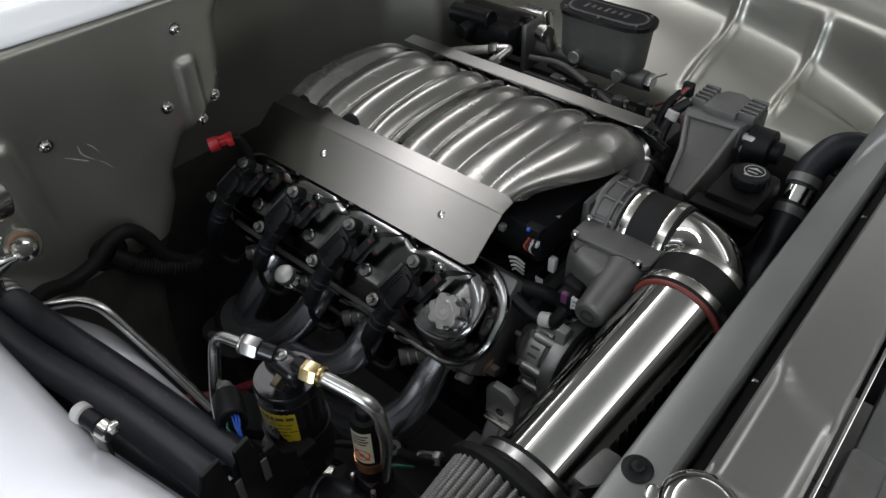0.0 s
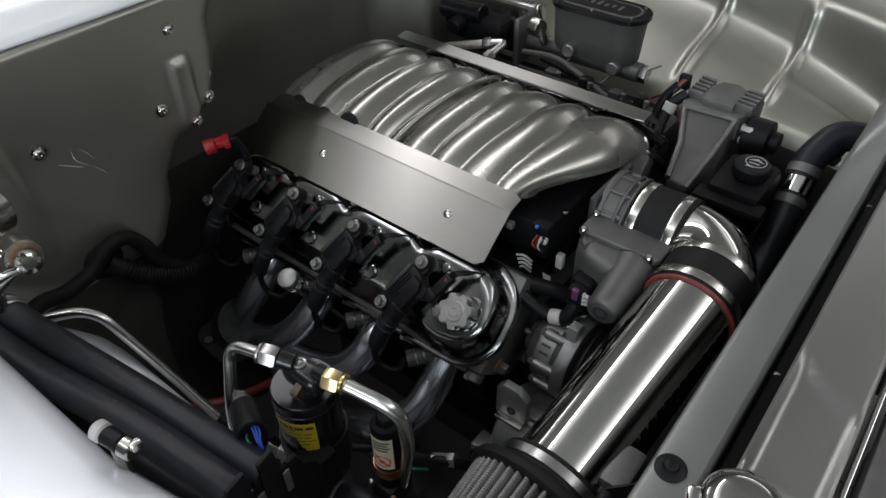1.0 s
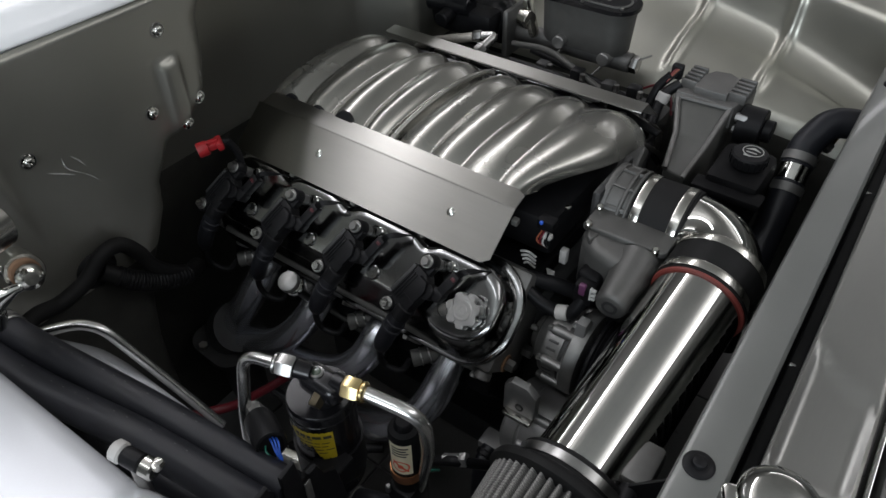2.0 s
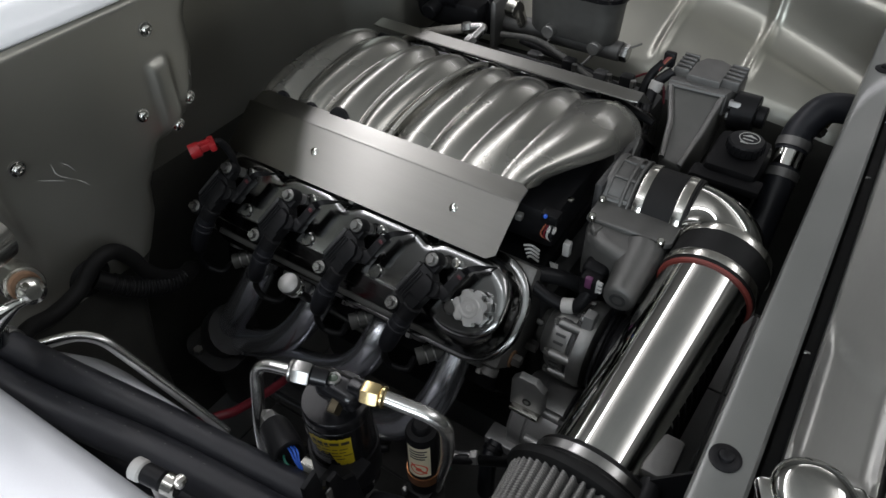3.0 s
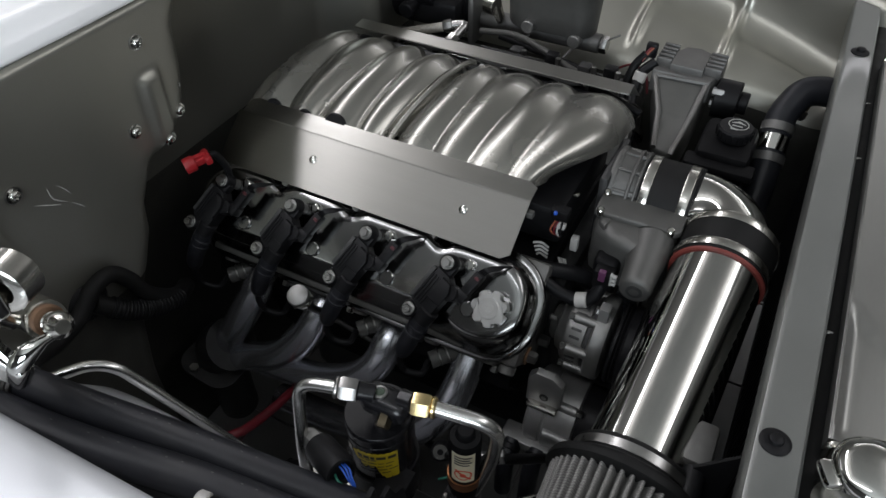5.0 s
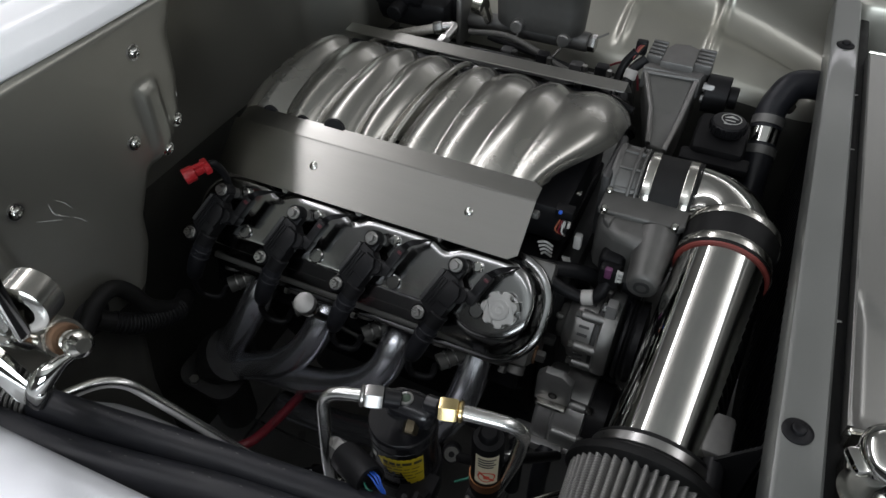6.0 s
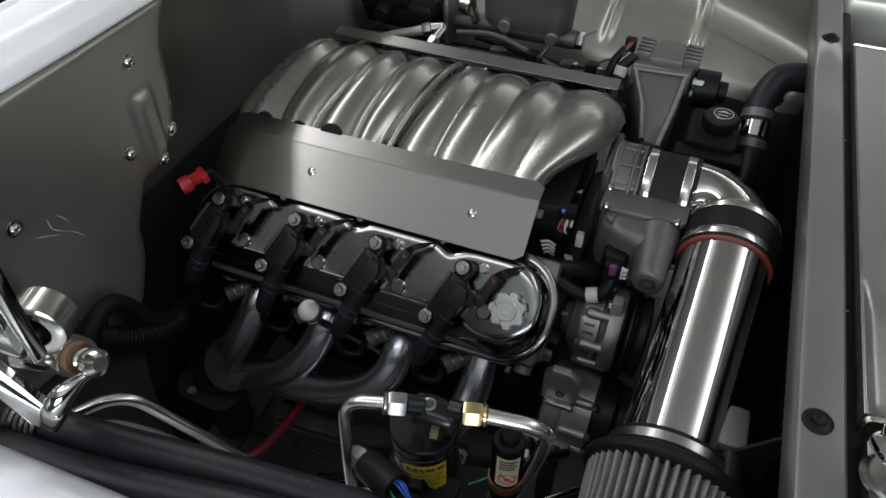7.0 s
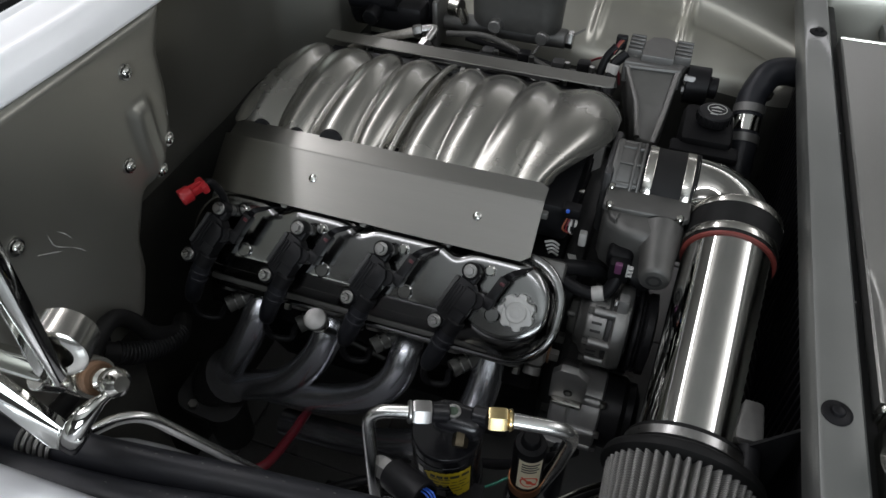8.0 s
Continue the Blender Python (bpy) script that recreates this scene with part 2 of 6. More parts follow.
# ---- the room round the car ----
def room():
    floor_bm = box((16, 14, 0.1), (0, 0, -0.056), 0)
    floor = tagged(part("floor", floor_bm, GROUT), "dark tiled workshop floor with pale grout", "floor", kind="structure")
    for name, size, at in (("wall_north", (16, 0.2, 3.4), (0, 7.1, 1.7)), ("wall_east", (0.2, 14.4, 3.4), (8.1, 0, 1.7)),
                           ("wall_west", (0.2, 14.4, 3.4), (-8.1, 0, 1.7))):
        tagged(part(name, box(size, at, 0), WALLPAINT), "plain pale workshop wall", "wall", kind="structure")
    # the wall beside the car has a wide window that lets daylight in
    bm = box((16, 0.2, 0.7), (0, -3.8, 3.05), 0)
    box((16, 0.2, 1.2), (0, -3.8, 0.6), 0, bm=bm)
    box((8.2, 0.2, 1.5), (-3.9, -3.8, 1.95), 0, bm=bm)
    box((5.6, 0.2, 1.5), (5.2, -3.8, 1.95), 0, bm=bm)
    # this wall stays out of view; its dark paint dims the far fender
    tagged(part("wall_south", bm, WALL_SHADE), "unseen workshop wall darkened to dim reflections, with a wide window opening", "wall", kind="structure")
    tagged(part("ceiling", box((16.4, 14.4, 0.1), (0, 0, 3.45), 0), CEILPAINT), "plain pale workshop ceiling", "ceiling", kind="structure")
    return floor


floor = room()

# suspended ceiling lamps that shine down and up: place, length along x and y, watts down, watts up
LAMPS = [(-1.42, 0.62, 0.18, 4.0, 34, 14), (2.1, 0.7, 0.5, 2.8, 13, 18), (0.6, 4.6, 3.0, 0.18, 14, 12), (-4.6, 0.8, 0.18, 2.8, 20, 8), (-0.45, -1.5, 2.4, 0.18, 9, 7)]
for lx, ly, sx, sy, down, up in LAMPS:
    for power, turn, z in ((down, 0, 3.0), (up, 180, 3.04)):
        lamp = bpy.data.lights.new("ceiling_lamp", "AREA")
        lamp.shape, lamp.size, lamp.size_y, lamp.energy = "RECTANGLE", sx, sy, power
        lamp.color = (0.92, 0.925, 1.0) if ly < 0 else (0.958, 0.945, 1.0)
        tagged(new("ceiling_lamp", lamp), "long white suspended ceiling lamp", "ceiling lamp", "ceiling lamps").matrix_world = pose(lx, ly, z, turn)

# daylight through the wide window
day = bpy.data.lights.new("daylight", "AREA")
day.shape, day.size, day.size_y, day.energy = "RECTANGLE", 2.2, 1.5, 100
day.color = (0.84, 0.92, 1.0)
new("daylight", day).matrix_world = pose(1.3, -3.75, 1.95, 90, 0, 0)

# ---- car body ----
body = thing("car_body", (0, 0, 0.3), "silver metallic classic car body with open engine bay", "car")

EDGE = [(-0.165, 1.10), (-0.195, 1.05), (-0.20, 1.0), (-0.212, 0.955), (-0.235, 0.925), (-0.29, 0.905), (-0.318, 0.86), (-0.325, 0.82), (-0.345, 0.78), (-0.38, 0.72), (-0.40, 0.60), (-0.40, 0.30)]


def edge_distance(y, z):
    """How far past the side panel's rolled edge a place on the firewall lies (minus: on the panel)."""
    best, side = 9.0, 1
    for (y0, z0), (y1, z1) in zip(EDGE, EDGE[1:]):
        dy, dz = y1 - y0, z1 - z0
        t = min(1, max(0, ((y - y0) * dy + (z - z0) * dz) / (dy * dy + dz * dz)))
        best = min(best, math.hypot(y - y0 - t * dy, z - z0 - t * dz))
        if min(z0, z1) <= z <= max(z0, z1):
            side = 1 if y > y0 + (z - z0) / dz * dy else -1
    return best * side


def emboss(y, z):
    """Two pressed ribs on the side panel, high at their heads and running out below."""
    h = 0
    for yc, top, lean, half in ((-0.267, 1.027, 0.0, 0.02), (-0.527, 1.012, -0.12, 0.024)):
        c = yc - lean * (top - z)
        across = smoothstep(half, half - 0.011, abs(y - c))
        fall = max(0.0, min(1.0, 1 - (top - z) / 0.17))
        h += 0.011 * across * smoothstep(top, top - 0.016, z) * fall ** 0.7
    return h


def firewall_x(y, z):
    d = edge_distance(y, z)
    deep = -0.335 + 0.085 * smoothstep(0.20, 0.29, y) - 0.01 * smoothstep(0.0, 0.16, y) * smoothstep(0.2, 0.1, y)
    if d < -0.03:
        x = -0.222 + emboss(y, z)
    elif d < 0:
        x = -0.222 - 0.03 * (1 - math.sqrt(max(0, 1 - ((d + 0.03) / 0.03) ** 2))) + emboss(y, z)
    else:
        x = -0.252 + (deep + 0.252) * smoothstep(0, 0.02, d) if d < 0.02 else deep
    return x - 0.009 * (1 - math.sqrt(max(0, 1 - (max(0, z - 1.091) / 0.009) ** 2))) + 0.0012 * math.sin(9 * y + 5 * z)


def firewall():
    bm = bmesh.new()
    ys = np.arange(-0.95, 0.75, 0.005)
    zs = np.concatenate((np.arange(0.25, 0.68, 0.03), np.arange(0.68, 1.09, 0.005), np.linspace(1.091, 1.0999, 7)))
    rows = [[(firewall_x(y, z), y, z) for y in ys] for z in zs]
    lower = bmesh.new()
    made = {}
    for i in range(len(zs) - 1):
        for j in range(len(ys) - 1):
            y, z = (ys[j] + ys[j + 1]) / 2, (zs[i] + zs[i + 1]) / 2
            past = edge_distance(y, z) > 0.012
            # faces below this height go black, as shade behind the engine
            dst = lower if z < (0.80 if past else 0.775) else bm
            quad = []
            for a, b in ((i, j), (i, j + 1), (i + 1, j + 1), (i + 1, j)):
                if (dst, a, b) not in made:
                    made[dst, a, b] = dst.verts.new(rows[a][b])
                quad.append(made[dst, a, b])
            dst.faces.new(quad)
    part("firewall", bm, PAINT_SHADED, body, "silver metallic firewall panel with pressed ribs", sharp=60)
    part("lower_bulkhead", lower, BAY_SHADE, body, "lower bulkhead painted black for deep bay shade", sharp=60)
    # button-head screws
    for y, z in ((-0.267, 1.06), (-0.308, 0.964), (-0.234, 0.951), (-0.264, 0.927), (-0.469, 0.983)):
        x = firewall_x(y, z)
        m = pose(x + 0.0005, y, z, 0, 90, 0)
        s = part("screw", lathe([(0, 0), (0.0085, 0), (0.0085, 0.0015), (0.0062, 0.002), (0.0058, 0.0045), (0.004, 0.0062), (0.0022, 0.0066), (0.002, 0.0045), (0, 0.0045)], m, 20), CHROME, body, "chrome button-head screw")
        part("washer", lathe([(0.004, -0.0002), (0.0098, -0.0002), (0.0098, 0.0009), (0.004, 0.0009)], m, 20), STEEL, s)
    # pale scuffs scratched into the panel
    for pts in (((-0.4345, 0.967), (-0.433, 0.952), (-0.420, 0.938)), ((-0.416, 0.934), (-0.409, 0.926), (-0.404, 0.918)), ((-0.424, 0.964), (-0.417, 0.955), (-0.412, 0.944)),
                ((-0.455, 0.958), (-0.440, 0.948), (-0.428, 0.940)), ((-0.248, 1.006), (-0.247, 1.000)), ((-0.222, 0.985), (-0.2215, 0.976))):
        part("scuff", sweep(smooth_path([(firewall_x(y, z) + 0.0002, y, z) for y, z in pts], 4), lambda t: 0.00075 * math.sin(math.pi * (0.08 + 0.84 * t)), 6), WHITE, body, "pale scuff mark")
    # cowl ledge above the firewall and the raised panel behind it
    prof = [(-0.2275, 1.0995), (-0.2245, 1.1012), (-0.2235, 1.1025), (-0.2242, 1.1055), (-0.2405, 1.1290), (-0.2445, 1.1322), (-0.2495, 1.1338), (-0.256, 1.134), (-0.288, 1.1345), (-0.291, 1.1355), (-0.2925, 1.1385), (-0.295, 1.1395), (-0.298, 1.1385), (-0.300, 1.134), (-0.303, 1.09)]
    bm = bmesh.new()
    grid_faces(bm, [[bm.verts.new((x - 0.10 * max(0.0, -0.3 - y) ** 1.5, y, z)) for x, z in prof] for y in np.arange(-0.95, 0.76, 0.02)])
    # the ledge's glare is painted in by its near-white colour
    part("cowl", bm, PAINT_GLARE, body, "silver cowl ledge with glare put into its colour", sharp=60)
    part("cowl_seal", box((0.10, 1.5, 0.012), (-0.372, -0.1, 1.128), 0.003), SILICONE, body, "black cowl seal strip")
    part("windshield", box((0.5, 1.6, 0.008), (-1.0, -0.1, 1.30), 0.002, tx(-1.0, 0, 1.30) @ pose(0, 0, 0, 0, 36, 0) @ tx(1.0, 0, -1.30)), GLASS_DARK, body, "dark windshield glass")


firewall()


def inner_fender_far():
    def crease(x):
        f = (x - 0.196) / 0.308
        return 0.614 - 0.045 * f - 0.06 * f * abs(f), 0.876 - 0.028 * f - 0.012 * f * abs(f)

    def profile(x):
        """The wall, the bend that catches the light, the slope, the soft crease and the upright panel up to the fender lip."""
        yc, zc = crease(max(-0.3, min(0.56, x)))
        yb, zb = 0.402 + 0.10 * smoothstep(0.5, 0.72, x), 0.800 - 0.02 * smoothstep(0.35, 0.6, x)
        pts = [(yb - 0.004, 0.42), (yb - 0.003, 0.70), (yb, zb - 0.035), (yb + 0.006, zb - 0.012), (yb + 0.018, zb + 0.008), (yb + 0.036, zb + 0.021)]
        pts += [(pts[-1][0] + (yc - 0.046 - pts[-1][0]) * t, pts[-1][1] + (zc - 0.017 - pts[-1][1]) * t + 0.006 * math.sin(math.pi * t)) for t in (0.25, 0.5, 0.75, 1.0)]
        pts += [(yc - 0.022, zc - 0.008), (yc - 0.005, zc + 0.005), (yc + 0.004, zc + 0.022), (yc + 0.009, zc + 0.044), (yc + 0.013, 0.93), (yc + 0.020, 0.948), (yc + 0.036, 0.956), (yc + 0.09, 0.962), (0.80, 0.964), (0.925, 0.95)]
        return smooth_path([(x, y, z) for y, z in pts], 5)

    def rib(x):
        return 0.0085 * sum(math.exp(-((x - c) / 0.0095) ** 2) for c in RIBS)

    RIBS = (0.188, 0.345)
    places = {round(float(x), 4) for x in np.arange(-0.36, 0.71, 0.0085)} | {round(c + 0.0018 * k, 4) for c in RIBS for k in range(-14, 15)}
    rows = []
    for x in sorted(places):
        fine = profile(x)
        row = []
        for k, p in enumerate(fine):
            d = fine[min(len(fine) - 1, k + 1)] - fine[max(0, k - 1)]
            n = Vector((0, -d.z, d.y)).normalized()
            row.append(p + n * rib(x) * smoothstep(0.812, 0.835, p.z) * smoothstep(0.952, 0.93, p.z))
        rows.append(row)
    # below the bend the upright face gets its shade as black colour
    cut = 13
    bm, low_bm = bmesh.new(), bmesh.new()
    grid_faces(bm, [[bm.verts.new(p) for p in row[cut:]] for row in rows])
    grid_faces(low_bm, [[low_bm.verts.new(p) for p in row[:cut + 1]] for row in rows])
    part("inner_fender", bm, PAINT_SHADED, body, "curved silver inner fender with two pressed ribs", sharp=70)
    part("lower_apron", low_bm, BAY_SHADE, body, "lower apron painted black for its shaded upright face", sharp=70)


inner_fender_far()


def fender_near():
    prof = [(-0.632, 0.86), (-0.636, 0.925), (-0.640, 0.943), (-0.647, 0.952), (-0.658, 0.957), (-0.69, 0.962), (-0.74, 0.962), (-0.82, 0.945), (-0.90, 0.90), (-0.97, 0.80), (-0.985, 0.6)]
    bm = bmesh.new()
    rows = []
    for x in np.arange(-0.9, 1.1, 0.03):
        shift = 0.16 * max(0.0, x - 0.18) + 0.01 * math.sin(2 * x)
        rows.append([bm.verts.new((x, y + shift * (1 if y > -0.8 else 0.3), z - 0.02 * max(0, x - 0.3))) for y, z in prof])
    grid_faces(bm, rows)
    part("fender", bm, PAINT_LIT, body, "glossy silver front fender top", sharp=70)
    prof = smooth_path([(0, -0.634, 0.852), (0, -0.60, 0.848), (0, -0.565, 0.840), (0, -0.538, 0.822), (0, -0.518, 0.79), (0, -0.507, 0.75), (0, -0.503, 0.70), (0, -0.50, 0.60), (0, -0.50, 0.45)], 4)
    bm = bmesh.new()
    grid_faces(bm, [[bm.verts.new((x, p.y - 0.16 * max(0, abs(x - 0.05) - 0.17), p.z - 0.012 - 0.5 * max(0.0, abs(x - 0.02) - 0.10) ** 1.25)) for p in prof] for x in np.arange(-0.24, 0.62, 0.02)])
    # lightened copy of the body paint brightens this shadowed panel
    part("wheel_arch", bm, PAINT_LIT, body, "wheel arch panel in the lightened silver paint", sharp=70)


fender_near()


def shell():
    """The outer body that closes the bay round the sides, the nose and behind the firewall."""
    part("outer_side", box((2.0, 0.02, 0.50), (0.1, -0.99, 0.67), 0.004), PAINT_LIT, body, "silver outer fender side")
    part("outer_side", box((2.0, 0.02, 0.50), (0.1, 0.935, 0.695), 0.004), PAINT_LIT, body, "silver outer fender side")
    part("fender_top", box((0.43, 0.30, 0.012), (0.917, 0.777, 0.955), 0.004), PAINT_LIT, body, "silver fender top")
    part("nose_front", box((0.02, 1.9, 0.6), (1.14, 0, 0.6), 0.004), PAINT_LIT, body, "silver nose front")
    part("cabin_side", box((2.6, 1.9, 0.70), (-1.72, 0, 0.74), 0.03), PAINT_LIT, body, "silver cabin and rear body")


    for x in (0.12, -2.55):
        for y in (-0.80, 0.80):
            w = part("wheel", lathe([(0.10, -0.10), (0.27, -0.11), (0.325, -0.09), (0.33, -0.06), (0.33, 0.06), (0.325, 0.09), (0.27, 0.11), (0.10, 0.10)], pose(x, y, 0.332, 90, 0, 0), 48), RUBBER, body, "black tyre")
            part("rim", lathe([(0, -0.04), (0.21, -0.09), (0.215, 0.09), (0, 0.05)], pose(x, y, 0.332, 90, 0, 0), 40), CHROME_DULL, w, "metal rim")


shell()


def radiator_support():
    bm = bmesh.new()
    prof = [(0.530, 0.898), (0.514, 0.902), (0.5115, 0.906), (0.511, 0.936), (0.513, 0.942), (0.517, 0.944), (0.5475, 0.944), (0.5505, 0.941), (0.5512, 0.936), (0.5512, 0.84)]
    rows = [[bm.verts.new((x, y, z)) for x, z in prof] for y in np.arange(-0.85, 0.86, 0.05)]
    grid_faces(bm, rows)
    rail = part("support_rail", bm, RAIL, body, "satin silver radiator support rail", sharp=40)
    for y, x in ((-0.375, 0.527), (0.333, 0.532)):
        part("push_pin", lathe([(0, 0.0), (0.0125, 0.0), (0.0125, 0.0015), (0.010, 0.003), (0.0062, 0.0034), (0.0058, 0.0062), (0.0045, 0.0072), (0, 0.0072)], tx(x, y, 0.944), 6 * 4), PLASTIC, rail, "black plastic push pin")
    part("lower_panel", box((0.03, 1.6, 0.25), (0.60, 0, 0.66), 0.01), CAST_DARK, body, "dark lower radiator panel")
    # black gap with its foam strip
    part("foam_seal", box((0.016, 1.5, 0.03), (0.563, 0, 0.905), 0.004), SILICONE, body, "black foam seal")
    for y in (-0.21, 0.1, 0.24):
        part("clip", rod((0.5555, y, 0.918), (0.562, y, 0.918), 0.0025, n=10), STEEL, body)


radiator_support()


def front_panel():
    """The sheet-metal tank top ahead of the support rail, with its turned-up ends and welded corner."""
    tank = thing("radiator_top_tank", (0.6, 0, 0.86), "fabricated silver aluminium radiator tank with welded corners", "radiator tank")
    # a shallow pressed field in the top
    bm = bmesh.new()
    xs = np.concatenate(([0.566, 0.5665, 0.567, 0.568], np.linspace(0.57, 0.632, 22)))
    rows = []
    for y in np.arange(-0.345, 0.346, 0.01):
        row = [bm.verts.new((0.566, y, 0.86))]
        for x in xs:
            e = min(x - 0.566, 0.632 - x, y + 0.345 + 0.001, 0.346 - y)
            z = 0.938 - 0.002 * (1 - smoothstep(0, 0.002, e))
            edge = -0.232 + 0.10 * math.exp(-(x - 0.556) / 0.022)
            z -= (0.0045 * smoothstep(0.006, -0.010, y - edge) + 0.015 * max(0.0, edge - y)) * smoothstep(0.0, 0.012, e)
            row.append(bm.verts.new((x, y, z)))
        row.append(bm.verts.new((0.632, y, 0.86)))
        rows.append(row)
    grid_faces(bm, rows)
    bm.faces.new(rows[0][::-1])
    bm.faces.new(rows[-1])
    part("tank_top", bm, BRUSHED_TANK, tank, "satin aluminium top sheet", sharp=45)
    part("weld_bead", sweep([(0.566 + 0.066 * k / 12, 0.338, 0.9385 + 0.0006 * (k % 2)) for k in range(13)], 0.0028, 8), CHROME_DULL, tank)
    part("weld_bead", sweep(smooth_path([(0.57, -0.352, 0.90), (0.568, -0.352, 0.93), (0.572, -0.35, 0.938), (0.60, -0.349, 0.9395), (0.632, -0.349, 0.9395)], 4), 0.0032, 8), CHROME_DULL, tank)
    part("side_flange", box((0.003, 0.69, 0.02), (0.637, 0, 0.938), 0.001), CHROME, tank, "bright upturned flange")
    # filler box at the near end, with the cap
    part("filler_box", prism(stadium(0.085, 0.11, 0.022, cx=0.607, cy=-0.412), 0.86, 0.944, None, 0.008), CHROME_DULL, tank, "welded polished filler box")
    cap = thing("filler_cap_assembly", (0.590, -0.41, 0.945), "polished two-lobed metal radiator cap", "radiator cap")
    part("neck", lathe([(0, 0), (0.024, 0), (0.020, 0.006), (0.020, 0.036), (0, 0.036)], tx(0.582, -0.408, 0.943), 36), CHROME_DULL, cap)
    part("skirt", lathe([(0, 0.036), (0.023, 0.036), (0.0255, 0.038), (0.0255, 0.050), (0.024, 0.053), (0, 0.053)], tx(0.582, -0.408, 0.943), 36), CHROME, cap)
    part("crown", lathe([(0.0255, 0.050), (0.0275, 0.052), (0.0275, 0.055), (0.024, 0.060), (0.015, 0.0635), (0, 0.0645)], tx(0.582, -0.408, 0.943), 40), CHROME, cap)
    for a in (25, 205):
        part("ear", box((0.014, 0.022, 0.010), (0.0285, 0, 0.049), 0.004, tx(0.582, -0.408, 0.943) @ pose(0, 0, 0, 0, 0, a)), CHROME, cap)
    # the plain nose panel ahead of it
    part("nose_panel", box((0.5, 1.5, 0.02), (0.90, 0, 0.895), 0.004), RAIL, body, "silver nose panel")
    part("bracket", box((0.03, 0.12, 0.035), (0.66, -0.30, 0.922), 0.006), CAST, body, "grey latch bracket")
    part("bracket", box((0.05, 0.05, 0.03), (0.69, 0.42, 0.92), 0.006), CAST, body, "grey latch bracket")


BRUSHED_TANK = mat("satin_tank_aluminium", (0.33, 0.33, 0.312), 0.34, 0.85, 0.05, 10, 500, 0.03, stretch=(1, 0.15, 1))
front_panel()


def radiator():
    rad = thing("radiator", (0.535, 0, 0.4), "black radiator core with fine fins", "radiator")
    part("core", box((0.03, 1.0, 0.42), (0.575, 0, 0.62), 0.003), CAST_DARK, rad)
    part("shroud", box((0.012, 0.95, 0.34), (0.552, 0, 0.66), 0.004), PLASTIC, rad, "black fan shroud")
    for k in range(44):
        part("fin", box((0.018, 0.004, 0.22), (0.54, -0.33 + 0.0155 * k, 0.745), 0), PLASTIC, rad)


radiator()

DARK_RED = mat("dark_red_plastic", (0.07, 0.008, 0.012), 0.5)

# ---- engine ----
BANK = tx(0, -0.2475, 0.82) @ pose(0, 0, 0, 45, 0, 0)
BANK_FAR = tx(0, 0.2475, 0.82) @ pose(0, 0, 0, -45, 0, 0)
PITCH = 0.11176
CYL = [PITCH * (k - 1.5) for k in range(4)]

engine = thing("engine", (0, 0, 0.35), "black cast V8 engine block with cylinder heads", "engine")


def engine_block():
    out = [(-0.10, 0.36), (0.10, 0.36), (0.14, 0.46), (0.16, 0.56), (0.24, 0.66), (0.20, 0.78), (0.05, 0.80), (-0.05, 0.80), (-0.20, 0.78), (-0.24, 0.66), (-0.16, 0.56), (-0.14, 0.46)]
    m = Matrix(((0, 0, 1, 0), (1, 0, 0, 0), (0, 1, 0, 0), (0, 0, 0, 1)))
    part("block", prism(out, -0.235, 0.255, m, 0.006), MATT_BLACK, engine)
    part("oil_pan", box((0.42, 0.2, 0.12), (0.0, 0, 0.33), 0.02), CAST_DARK, engine)
    for bank, name in ((BANK, "cylinder_head"), (BANK_FAR, "cylinder_head")):
        s = 1 if bank is BANK else -1
        h = part(name, box((0.50, 0.135, 0.105), (0.018, 0.002 * s, -0.098), 0.006, bank), CAST, engine, "cast aluminium cylinder head")
        for x in (-0.18, -0.07, 0.04, 0.15, 0.255):
            part("head_boss", rod(bank @ Vector((x, -0.066 * s, -0.062)), bank @ Vector((x, -0.078 * s, -0.062)), 0.011), CAST, h)
    part("front_cover", box((0.03, 0.30, 0.28), (0.268, 0, 0.64), 0.012), CAST_DARK, engine, "dark cast front cover")
    # head end with its bolt heads
    p = BANK @ Vector((0.268, -0.05, -0.085))
    part("end_bolt", hexagon(p, p + Vector((0.014, 0, 0)), 0.0085), STEEL, engine)
    part("end_washer", rod(p, p + Vector((0.003, 0, 0)), 0.012), RUST, engine)
    p = BANK @ Vector((0.268, -0.03, -0.13))
    part("end_bolt", hexagon(p, p + Vector((0.014, 0, 0)), 0.0085), STEEL, engine)


engine_block()


def cover_outline(inset, wavy=0.0, low=0.0):
    """The valve cover's outline, rounded at the ends, with dips at the bolts on its upper side; low draws the lower side in."""
    out = stadium(0.498 - 2 * inset, 0.128 - 2 * inset, 0.056 - inset * 0.6, 12, cx=0.022)
    dense = []
    for (x0, y0), (x1, y1) in zip(out, out[1:] + out[:1]):
        n = 56 if abs(x1 - x0) > 0.1 else 1
        dense += [(x0 + (x1 - x0) * k / n, y0 + (y1 - y0) * k / n) for k in range(n)]
    res = []
    for x, y in dense:
        if y > 0.03:
            for c in (-0.112, 0.0, 0.128):
                y -= wavy * math.exp(-((x - c - 0.012) / 0.015) ** 2)
        if y < 0:
            y *= 1 - low * (1 - 0.55 * smoothstep(0.15, 0.205, x)) * smoothstep(-0.225, -0.19, x)
        res.append((x, y))
    return res


